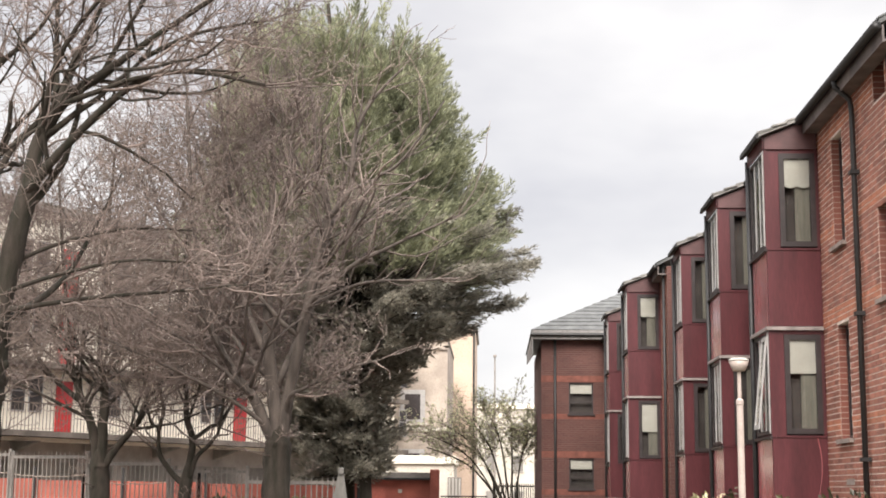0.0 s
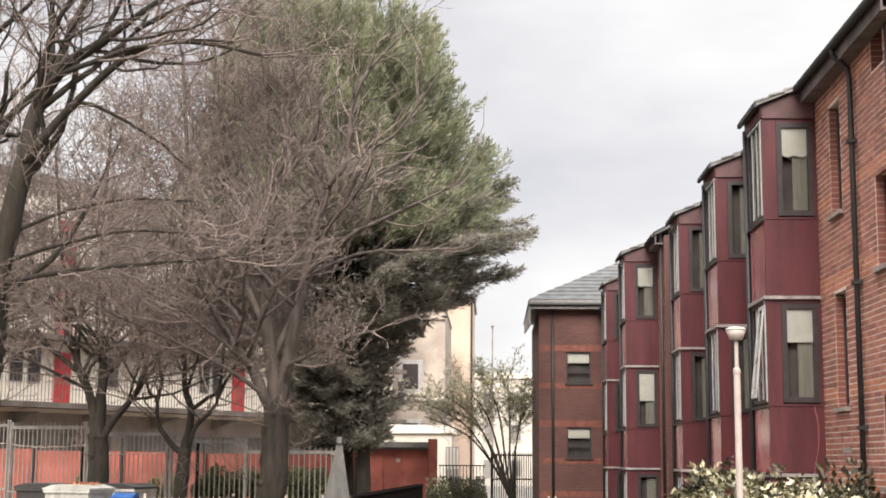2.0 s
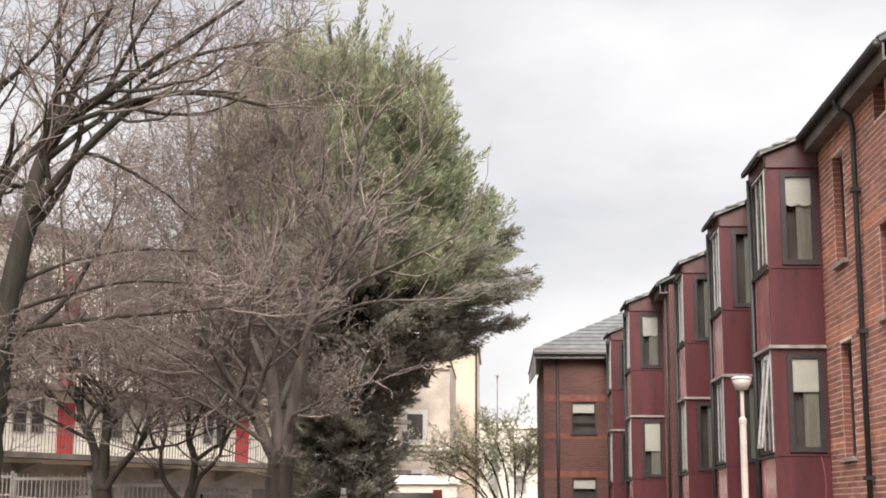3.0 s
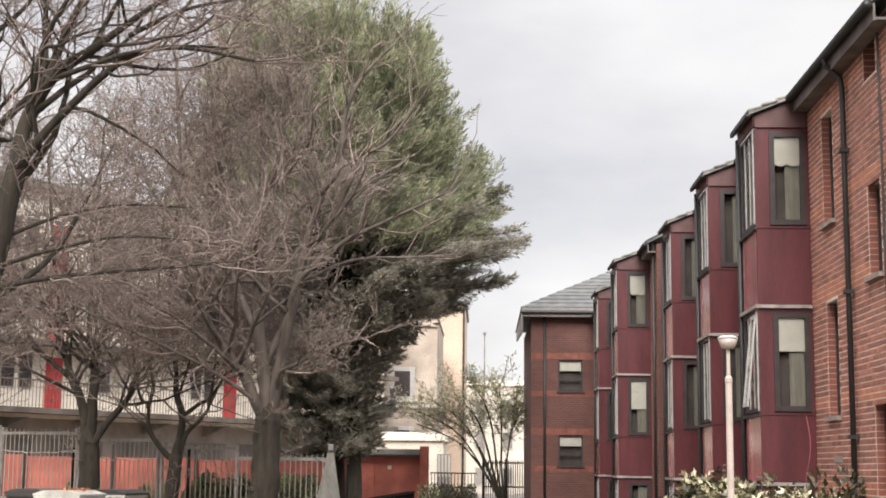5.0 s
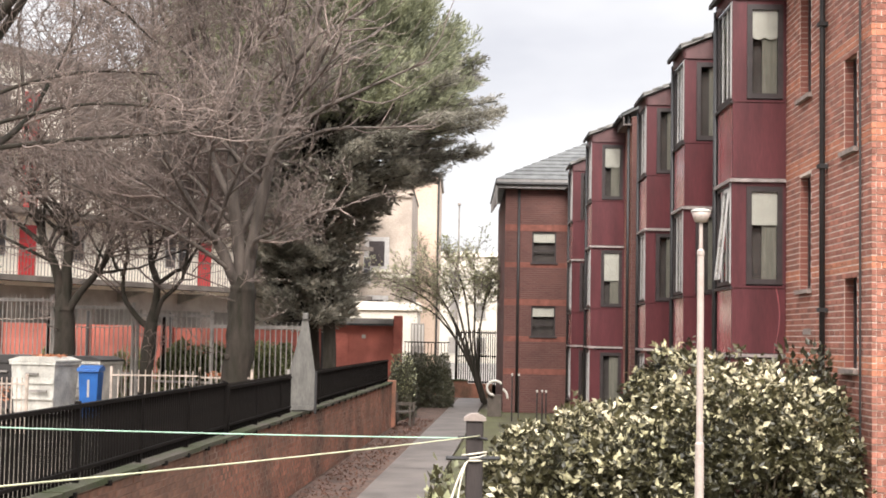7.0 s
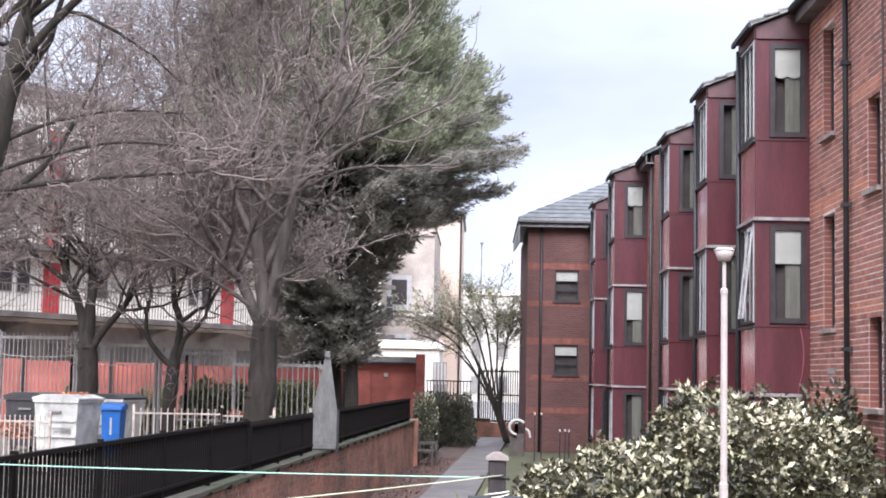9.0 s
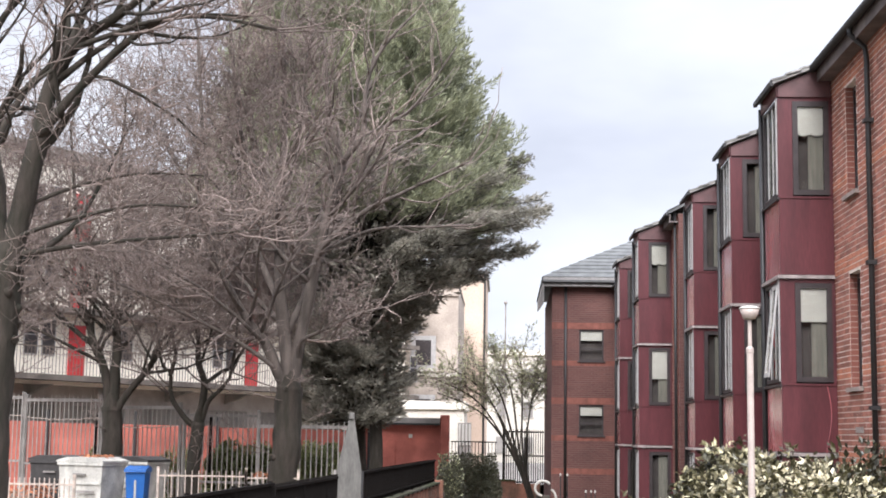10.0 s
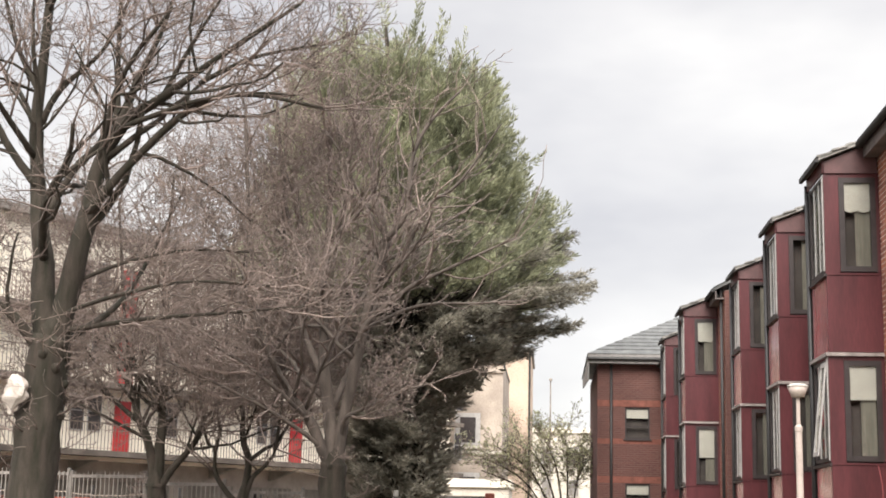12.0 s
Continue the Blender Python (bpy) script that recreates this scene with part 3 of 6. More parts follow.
def wall_strip(x, y0, y1, z0, z1, holes, mat, parent, name="wall", thick=0.3):
    """A wall along y at x, its face towards smaller x, with openings cut out: holes of (ya, yb, za, zb)."""
    ys = sorted({y0, y1, *[h[0] for h in holes], *[h[1] for h in holes]})
    zs = sorted({z0, z1, *[h[2] for h in holes], *[h[3] for h in holes]})
    s = Shape()
    for a, b in zip(ys, ys[1:]):
        for c, d in zip(zs, zs[1:]):
            if not any(h[0] <= a and b <= h[1] and h[2] <= c and d <= h[3] for h in holes):
                s.box(x, a, c, x + thick, b, d)
    return part(name, s.weld(), mat, parent)


# near stretch of facade: real bricks
END_Y, BAY1 = 15.75, 19.86
HOLES = [(18.48, 19.08, 5.90, 7.40), (18.48, 19.08, 3.32, 4.84), (18.48, 19.08, 0.75, 2.25),
         (16.34, 16.88, 4.90, 6.02), (16.34, 16.88, 2.32, 3.40), (16.34, 16.88, 7.3, 7.9)]
BANDS = [(6.02, 6.24), (4.84, 5.06), (3.40, 3.62), (2.22, 2.44), (7.40, 7.6)]
near_wall = wall_strip(FX + 0.0035, END_Y + 0.014, BAY1 + 0.9, 0, 7.88, HOLES, M_MORTAR, block, "near_wall")
part("gable_wall", Shape().box(FX + 0.304, END_Y + 0.0035, 0, 13, END_Y + 0.3, 7.88), M_MORTAR, block)
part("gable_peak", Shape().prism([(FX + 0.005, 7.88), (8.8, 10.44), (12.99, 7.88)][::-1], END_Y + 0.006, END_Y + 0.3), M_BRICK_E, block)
part("far_gable", Shape().box(12.9, END_Y + 0.3, 0, 13, 50, 7.88), M_BRICK_S, block)

brick_me = Shape().box(0, 0.006, 0.007, 0.05, 0.219, 0.068, None, 0.003).mesh("brick", M_BRICK)
orange_me = Shape().box(0, 0.006, 0.007, 0.05, 0.219, 0.068, None, 0.003).mesh("brick", M_ORANGE)
brick_rest, orange_rest = Shape(), Shape()
count = 0


def course(lo, hi, shift, gaps):
    """The bricks of one course from lo to hi, cut at the gaps: (start, end, whole)."""
    edges = [lo] + [e for g in sorted(gaps) for e in g] + [hi]
    u = lo - shift
    while u < hi:
        for a, b in zip(edges[::2], edges[1::2]):
            p, q = max(u, a), min(u + 0.225, b)
            if q - p > 0.03:
                yield p, q, q - p > 0.224
        u += 0.225


for r in range(105):
    z = r * 0.075
    band = any(a - 0.01 <= z < b - 0.03 for a, b in BANDS)
    gaps = [(h[0], h[1]) for h in HOLES if h[2] - 0.03 < z + 0.035 < h[3]]
    for p, q, whole in course(END_Y, BAY1 + 0.1, 0.1125 * (r % 2), gaps):
        if whole and 2.3 < z < 4.6 and p < 18.3 and count < 300:
            piece("brick", orange_me if band else brick_me, near_wall, FX + rnd.uniform(-0.002, 0.002), p, z)
            count += 1
        else:
            (orange_rest if band else brick_rest).box(FX + rnd.uniform(-0.002, 0.002), p + 0.006 * (p > END_Y), z + 0.007, FX + 0.05, q - 0.006, z + 0.068)
    for p, q, whole in course(FX + 0.051, 7.6, 0.1125 * (1 - r % 2) + 0.05, []):
        (orange_rest if band else brick_rest).box(p + 0.006, END_Y + rnd.uniform(-0.001, 0.002), z + 0.006, q - 0.006, END_Y + 0.05, z + 0.069)
for (ya, yb, za, zb) in HOLES:
    part("reveal", Shape().box(FX + 0.006, yb - 0.02, za, FX + 0.2, yb + 0.006, zb), M_BRICK_S, near_wall)
    part("reveal", Shape().box(FX + 0.006, ya - 0.006, za, FX + 0.2, ya + 0.004, zb), M_BRICK_S, near_wall)
part("bricks", brick_rest, M_BRICK_J, near_wall)["kind"] = "stuff"
part("orange_bricks", orange_rest, M_BAND, near_wall)["kind"] = "stuff"
for (ya, yb, za, zb) in HOLES[:5]:
    window(block, "x", ya, yb, za, zb, FX + 0.13, -1, 1, 0.0, M_DARKF, True)
    part("sill", Shape().box(FX - 0.06, ya - 0.06, za - 0.06, FX + 0.1, yb + 0.06, za - 0.004), M_STONE, block)
for yy in (17.66,):
    s = Shape().tube([Vector((FX - 0.27, yy, 7.86)), Vector((FX - 0.26, yy, 7.74)), Vector((FX - 0.08, yy, 7.58)), Vector((FX - 0.06, yy, 7.45)), Vector((FX - 0.06, yy, 0))], [0.036] * 5, 8)
    dp = part("downpipe", s, M_PIPE, block, smooth=True)
    for zz in (1.2, 3.0, 4.8, 6.6):
        part("bracket", Shape().box(FX - 0.12, yy - 0.06, zz, FX - 0.002, yy + 0.06, zz + 0.05), M_PIPE, dp)
part("thin_pipe", Shape().tube([Vector((FX - 0.03, 16.1, 7.9)), Vector((FX - 0.03, 16.1, 0))], [0.014, 0.014], 6), M_PIPE, block)
part("vent_grille", Shape().box(FX - 0.012, 18.45, 2.72, FX + 0.0, 18.85, 2.80), M_STONE, block)

# far stretches of facade, the second set forward
STEP_Y, FX2 = 33.2, 4.05
wall_strip(FX + 0.004, BAY1 + 0.9, STEP_Y, 0, 7.88, [], M_BRICK_S, block, "far_wall")
wall_strip(FX2, STEP_Y + 0.004, 50.0, 0, 7.88, [], M_BRICK_S, block, "far_wall")
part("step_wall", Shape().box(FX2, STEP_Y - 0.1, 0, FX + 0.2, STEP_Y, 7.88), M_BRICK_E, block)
for (x, ya, yb) in ((FX, BAY1 + 1.2, 24.0), (FX, 25.4, 28.8), (FX, 30.2, STEP_Y - 0.12), (FX2, 35.9, 40.4)):
    for za, zb in BANDS:
        part("brick_band", Shape().box(x - 0.006, ya, za, x - 0.001, yb, zb), M_BAND, block)
for (x, yc) in ((FX, 22.4), (FX, 27.0), (FX, 32.1), (FX2, 38.2)):
    for za, zb in ((5.9, 7.4), (3.32, 4.84), (0.75, 2.25)):
        window(block, "x", yc - 0.35, yc + 0.35, za, zb, x - 0.02, -1, 1, 0.0, M_DARKF, True)
for (x, yy) in ((FX, 23.6), (FX, 28.5), (FX2, 33.35), (FX2, 40.1)):
    part("downpipe", Shape().tube([Vector((x - 0.06, yy, 7.95)), Vector((x - 0.06, yy, 0))], [0.036, 0.036], 8), M_PIPE, block, smooth=True)

# bays
for (yy, wall, dep, bl) in ((BAY1, FX, 0.755, (0.30, 0.35, 0.3)), (24.1, FX, 0.755, (0.0, 0.0, 0.3)), (28.95, FX, 0.755, (0.0, 0.0, 0.0)),
                            (34.55, FX2, 0.80, (0.35, 0.5, 0.0)), (40.55, FX2, 0.78, (0.0, 0.0, 0.0))):
    bay(yy, wall, dep, bl)

# top-hung sash standing open on the near bay's front
sash = Shape()
tilt = Matrix.Translation((FX - 0.755 - 0.03, 0, 4.78)) @ Matrix.Rotation(radians(6), 4, "Y")
for (ya, yb, za, zb) in ((0.09, 0.43, -1.3, -1.24), (0.09, 0.43, -0.06, 0.0), (0.09, 0.14, -1.24, -0.06), (0.38, 0.43, -1.24, -0.06)):
    sash.box(-0.011, BAY1 + ya, za, 0.011, BAY1 + yb, zb, tilt)
sash_frame = part("open_sash", sash, M_WHITE, block, "white top-hung sash standing open")
part("pane", Shape().box(-0.004, BAY1 + 0.14, -1.24, 0.004, BAY1 + 0.38, -0.06, tilt), M_GLASS, sash_frame).visible_shadow = False

# a loose cable on the near bay's side
cable = [Vector((FX - 0.14 + 0.05 * math.sin(k * 0.5), BAY1 - 0.012, 3.36 - 0.12 * k)) for k in range(16)]
part("cable", Shape().tube(cable, [0.006] * 16, 5), M_FRONT, block, "loose thin red cable")

# main roof
def roof_slab(x_e, ya, yb, name="roof"):
    part(name, Shape().prism([(x_e - 0.24, 7.89), (x_e - 0.24, 7.95), (8.8, 10.51), (8.8, 10.45)], ya, yb), M_SLATE_J, block, "grey slate roof")
    part("gutter", Shape().tube([Vector((x_e - 0.27, ya, 7.87)), Vector((x_e - 0.27, yb, 7.87))], [0.06, 0.06], 8), M_PIPE, block, smooth=True)
    part("fascia", Shape().box(x_e - 0.205, ya + 0.01, 7.68, x_e - 0.18, yb - 0.01, 7.885), M_EAVES, block)
    part("soffit", Shape().box(x_e - 0.178, ya + 0.01, 7.69, x_e - 0.004, yb - 0.01, 7.72), M_EAVES, block)
    k = 0
    while k < 16:
        xa = x_e - 0.25 + k * 0.3
        za = 7.955 + k * 0.3 * (2.56 / (8.8 - x_e + 0.25))
        part("slate_course", Shape().prism([(xa, za), (xa, za + 0.02), (xa + 0.34, za + 0.20), (xa + 0.34, za + 0.18)], ya - 0.01, yb + 0.01), M_SLATE_J, block)
        k += 1


roof_slab(FX, END_Y - 0.15, STEP_Y)
roof_slab(FX2, STEP_Y + 0.01, 52)
part("roof_back", Shape().prism([(8.8, 10.45), (8.8, 10.51), (13.2, 7.95), (13.2, 7.89)], END_Y - 0.15, 58), M_SLATE_J, block)

# end wing across the path's far end
wing = thing("end_wing", "three-storey red-brick wing, brick darkened as shade, with hipped slate roof", "apartment building")
WX0, WX1, WY = 1.64, 4.04, 50.0
wh = [(2.60, 3.46, 5.30, 6.40), (2.60, 3.46, 2.70, 3.76)]
xs = [WX0, 2.60, 3.46, WX1 + 0.3]
zs = [0, 2.70, 3.76, 5.30, 6.40, 7.95]
s = Shape()
for a, b in zip(xs, xs[1:]):
    for c, d in zip(zs, zs[1:]):
        if not any(h[0] <= a and b <= h[1] and h[2] <= c and d <= h[3] for h in wh):
            s.box(a, WY, c, b, WY + 0.3, d)
s.box(WX0, WY + 0.3, 0, WX0 + 0.3, WY + 9, 7.95)
s.box(WX0 + 0.3, WY + 8.7, 0, 12, WY + 9, 7.95)
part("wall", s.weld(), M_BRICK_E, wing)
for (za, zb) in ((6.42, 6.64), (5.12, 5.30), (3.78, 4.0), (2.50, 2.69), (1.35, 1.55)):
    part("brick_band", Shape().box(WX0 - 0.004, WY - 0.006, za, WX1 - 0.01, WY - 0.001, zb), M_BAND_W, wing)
for i, (xa, xb, za, zb) in enumerate(wh):
    window(wing, "y", xa, xb, za, zb, WY + 0.06, -1, 1, 0.30, M_DARKF, False)
    part("transom", Shape().box(xa + 0.06, WY + 0.04, za + (zb - za) * 0.36, xb - 0.06, WY + 0.09, za + (zb - za) * 0.36 + 0.05), M_DARKF, wing)
    part("sill", Shape().box(xa - 0.06, WY - 0.05, za - 0.06, xb + 0.06, WY + 0.1, za - 0.004), M_DARKF, wing)
part("downpipe", Shape().tube([Vector((2.12, WY - 0.06, 7.9)), Vector((2.12, WY - 0.06, 0))], [0.05, 0.05], 8), M_PIPE, wing, smooth=True)
# hipped roof
e, zE = 0.36, 8.24
x0, x1, y0, y1 = WX0 - e, 12.0, WY - e, WY + 9 + e
rz, run = 10.62, 4.6
s = Shape()
s.add([(x0, y0, zE), (x1, y0, zE), (x1, y1, zE), (x0, y1, zE), (x0 + run, y0 + 4.8, rz), (x1, y0 + 4.8, rz)],
      [(0, 1, 5, 4), (2, 3, 4, 5), (3, 0, 4), (1, 2, 5), (0, 3, 2, 1)])
wing_roof = part("roof", s, M_SLATE_J, wing, "hipped grey slate roof")
for k in range(1, 14):
    f0, f1 = k / 14, (k + 1) / 14
    pa = lambda f, dz: [(x0 + run * f, y0 + 4.8 * f, zE + (rz - zE) * f + dz), (x1, y0 + 4.8 * f, zE + (rz - zE) * f + dz)]
    a, b = pa(f0, 0.035), pa(f1, 0.004)
    lo = pa(f0, -0.01)
    part("slate_course", Shape().add([a[0], a[1], b[1], b[0], lo[0], lo[1]], [(0, 1, 2, 3), (4, 5, 1, 0)]), M_SLATE, wing_roof)
part("gutter", Shape().tube([Vector((x0, y0 - 0.03, 8.06)), Vector((FX2, y0 - 0.03, 8.06))], [0.06, 0.06], 8), M_PIPE, wing)
part("fascia", Shape().box(x0 + 0.02, y0 + 0.02, 7.9, FX2, y0 + 0.06, 8.235), M_SOFFIT, wing)
part("barge_board", Shape().prism([(WY - e, 8.1), (WY - e + 0.03, 7.32), (WY - e + 0.35, 7.32), (WY + 8, 7.74), (WY + 8, 8.1)][::-1], x0 + 0.02, x0 + 0.06, "x"), M_SOFFIT, wing)
part("soffit", Shape().box(x0 + 0.065, y0 + 0.065, 7.9, FX2, WY - 0.004, 7.93), M_SOFFIT, wing)

# ---- deck-access flats behind the trees ----
FL = thing("deck_access_flats", "cream rendered flats with red doors and open access decks", "apartment building")
FL.matrix_world = pose(-17.5, 57.0, 0, 0, 0, 60.0)
part("wall", Shape().box(-26, 0.0, 4.4, 24, 8, 13.6), M_CREAM, FL)
part("ground_storey", Shape().box(-26, 0.6, 0.7, 24, 8, 4.396), M_DARKWALL, FL)
part("roof", Shape().box(-26.4, -0.4, 13.61, 24.4, 8.4, 13.9), M_CONCRETE, FL)
for zf in (4.4, 7.1, 9.8):
    part("deck", Shape().box(-26, -0.95, zf + 0.14, 24, -0.004, zf + 0.36), M_DECK, FL, "stained concrete access deck")
    part("deck_rail", Shape().box(-26, -0.92, zf + 1.40, 24, -0.87, zf + 1.45), M_DECKBAR, FL)
    bars = Shape()
    for i in range(250):
        x = -22 + i * 0.18
        bars.box(x - 0.011, -0.905, zf + 0.36, x + 0.011, -0.885, zf + 1.40)
    part("deck_balustrade", bars, M_DECKBAR, FL)["kind"] = "stuff"
    for k in range(-2, 3):
        xd = k * 11.0
        d = part("door", Shape().box(xd - 0.43, -0.06, zf + 0.37, xd + 0.43, -0.004, zf + 2.45), M_REDDOOR, FL, "bright red front door")
        part("door_panel", Shape().box(xd - 0.3, -0.08, zf + 1.45, xd + 0.3, -0.062, zf + 2.2), M_REDDOOR, d)
        part("letter_plate", Shape().box(xd - 0.12, -0.075, zf + 1.2, xd + 0.12, -0.062, zf + 1.27), M_GREYMETAL, d)
        for xo in (-2.4, -1.5, 2.8):
            w = part("window", Shape().box(xd + xo - 0.36, -0.03, zf + 1.12, xd + xo + 0.36, -0.004, zf + 2.6), M_WHITE, FL)
            part("pane", Shape().box(xd + xo - 0.31, -0.04, zf + 1.18, xd + xo + 0.31, -0.032, zf + 1.9), M_DARKF, w)
            part("pane", Shape().box(xd + xo - 0.31, -0.04, zf + 1.95, xd + xo + 0.31, -0.032, zf + 2.54), M_DARKF, w)
for k in range(12):
    x = -22 + k * 4
    part("wall_panel", Shape().box(x - 1.5, 0.56, 2.7, x + 1.5, 0.596, 3.6), M_CONCRETE, FL)
    part("deck_bracket", Shape().prism([(-0.9, 4.37), (0.59, 4.37), (0.59, 3.9)][::-1], x - 0.12, x + 0.12, "x"), M_CONCRETE, FL)

# red boundary wall in front of the flats
rbw = thing("boundary_wall", "red-painted masonry boundary wall in bays", "wall", kind="structure")
A, B = Vector((-21.0, 45.5)), Vector((-5.2, 55.5))
for i in range(6):
    a, b = A.lerp(B, i / 6), A.lerp(B, (i + 1) / 6 - 0.004)
    part("wall_bay", Shape().beam(a, b, 0.22, 2.40 - 0.03 * i + 0.02 * (i % 2), 0.5), M_REDWALL, rbw)
    part("pipe", Shape().box(b.x - 0.05, b.y - 0.24, 0.5, b.x + 0.05, b.y - 0.15, 3.3), M_PIPE, rbw)

# red outbuilding beside the far end of the wall
shed = thing("outbuilding", "low red-painted outbuilding with grey flat roof edge", "outbuilding")
part("wall", Shape().box(-6.4, 58, 0.7, -2.62, 63, 3.05), M_REDWALL, shed)
part("pier", Shape().box(-2.61, 57.85, 0.7, -2.25, 58.5, 3.45, None, 0.02), M_REDWALL, shed)
part("door", Shape().box(-5.6, 57.94, 0.75, -4.45, 57.996, 2.75), M_REDWALL, shed)
part("roof_edge", Shape().box(-6.6, 57.8, 3.056, -2.62, 63.2, 3.32), M_CONCRETE, shed)
part("gutter", Shape().box(-6.6, 57.72, 3.02, -2.62, 57.79, 3.1), M_PIPE, shed)
part("vent", Shape().box(-3.9, 57.93, 2.5, -3.75, 57.99, 2.65), M_BLIND, shed)

annex = thing("pale_annex", "pale rendered flat-roofed annex behind the outbuilding", "building")
part("wall", Shape().box(-8, 70, 0, -2.0, 76, 3.9), M_PALEBLDG, annex)
part("parapet", Shape().box(-8.1, 69.85, 3.9, -1.9, 76, 4.3), M_CREAM, annex)

house = thing("pale_house", "pale rendered house with stone window surrounds", "house")
part("wall", Shape().box(-14, 82, 0, -2.75, 94, 11.2), M_HOUSE, house)
part("cornice", Shape().box(-14.1, 81.85, 10.7, -2.7, 81.996, 10.95), M_HOUSE, house)
part("string_course", Shape().box(-14.1, 81.88, 6.0, -2.7, 81.996, 6.2), M_PALEBLDG, house)
part("roof", Shape().prism([(-14.3, 11.21), (-14.3, 11.35), (-8.5, 13.4), (-2.7, 11.35), (-2.7, 11.21)][::-1], 81.9, 94), M_SLATE_J, house)
for xw in (-11.2, -8.0, -4.75):
    for zw in (6.6, 3.2):
        w = part("window", Shape().box(xw - 0.72, 81.86, zw - 0.15, xw + 0.72, 81.99, zw + 1.75), M_WHITE, house)
        part("pane", Shape().box(xw - 0.45, 81.84, zw + 0.05, xw + 0.45, 81.858, zw + 1.5), M_DARKF, w)
        part("sill", Shape().box(xw - 0.85, 81.75, zw - 0.3, xw + 0.85, 81.99, zw - 0.152), M_PALEBLDG, w)

tower = thing("peach_block", "tall peach rendered gable behind the house", "building")
part("wall", Shape().box(-6.2, 96, 0, -1.35, 108, 13.6), M_PEACH, tower)
part("downpipe", Shape().box(-1.5, 95.9, 0, -1.36, 95.99, 13.6), M_PIPE, tower)
part("coping", Shape().box(-6.4, 95.9, 13.61, -1.2, 108, 13.85), M_CONCRETE, tower)

far = thing("far_terrace", "long pale cream terrace beyond the gate", "building")
part("wall", Shape().box(-4, 122, 0, 30, 132, 9.6), M_PALEBLDG, far)
part("parapet", Shape().box(-4.2, 121.8, 9.6, 30, 132, 10.0), M_CREAM, far)
for i in range(10):
    for z in (1.2, 4.2, 7.0):
        x = -2.6 + i * 2.3
        w = part("window", Shape().box(x - 0.5, 121.9, z, x + 0.5, 121.99, z + 1.5), M_BLIND, far)
        part("pane", Shape().box(x - 0.4, 121.86, z + 0.1, x + 0.4, 121.898, z + 1.4), M_CONCRETE, w)

road = Shape().add([(-60, 66, 0.45), (60, 66, 0.45), (60, 121, 0.45), (-60, 121, 0.45)], [(0, 1, 2, 3)])
solid("road", road, M_CONCRETE, "pale wet road beyond the gate", "road", kind="structure")

slamp = thing("street_lamp", "thin grey street lamp post far behind the gate", "street lamp")
part("pole", Shape().tube([Vector((0.0, 100, 0.4)), Vector((0.0, 100, 12.0))], [0.09, 0.05], 8), M_PALISADE, slamp)
part("head", Shape().box(-0.12, 99.7, 11.98, 0.12, 100.4, 12.12, None, 0.03), M_PALISADE, slamp)

# ---- low brick wall and iron gate across the path's far end ----
endw = thing("end_wall", "low dark red-brown brick wall across the path", "wall", kind="structure")
part("wall", Shape().box(-2.6, 61.5, 0, 0.5, 61.8, 0.72), M_RENDER, endw)
part("wall", Shape().box(0.5, 61.5, 0, 1.55, 61.8, 0.62), M_RENDER, endw)
part("coping", Shape().box(-2.62, 61.45, 0.724, 0.5, 61.85, 0.79), M_COPING, endw)
gate = thing("iron_gate", "tall black wrought-iron gate with close bars", "gate")
gy = 63.5
for i in range(19):
    x = 0.1 + i * 0.1
    part("bar", Shape().box(x - 0.021, gy - 0.021, 0.45, x + 0.021, gy + 0.021, 2.95), M_BLACKF, gate)
for z in (0.6, 1.75, 2.8):
    part("rail", Shape().box(0.05, gy - 0.025, z, 1.95, gy + 0.025, z + 0.06), M_BLACKF, gate)
for x in (-0.02, 1.0, 2.0):
    part("post", Shape().box(x - 0.06, gy - 0.06, -0.1, x + 0.06, gy + 0.06, 3.05), M_BLACKF, gate)
rl = thing("far_railing", "low dark railing beside the outbuilding", "railing")
for i in range(14):
    x = -2.2 + i * 0.14
    part("bar", Shape().box(x - 0.015, 60.0, -0.1, x + 0.015, 60.03, 2.35), M_BLACKF, rl)
part("rail", Shape().box(-2.25, 59.98, 2.35, -0.3, 60.05, 2.4), M_BLACKF, rl)
part("rail", Shape().box(-2.25, 59.98, 1.75, -0.3, 60.05, 1.8), M_BLACKF, rl)
box_ = thing("slatted_cabinet", "small pale slatted cabinet behind the railing", "cabinet")
part("body", Shape().box(-2.1, 64, -0.1, -1.5, 64.5, 3.2), M_CONCRETE, box_)
for i in range(4):
    part("slat", Shape().box(-2.05 + i * 0.15, 63.95, 2.2, -1.97 + i * 0.15, 63.996, 3.15), M_BLIND, box_)

# ---- palisade fence behind the trees ----
pal = thing("palisade_fence", "tall galvanised palisade fence on the raised yard", "fence")
pale_me = Shape().prism([(-0.013, 0.0), (-0.013, 2.32), (0, 2.42), (0.013, 2.32), (0.013, 0.0)][::-1], -0.008, 0.008).mesh("pale", M_PALISADE)


def pal_y(x):
    return 36.8 - 0.277 * (x + 6.4)


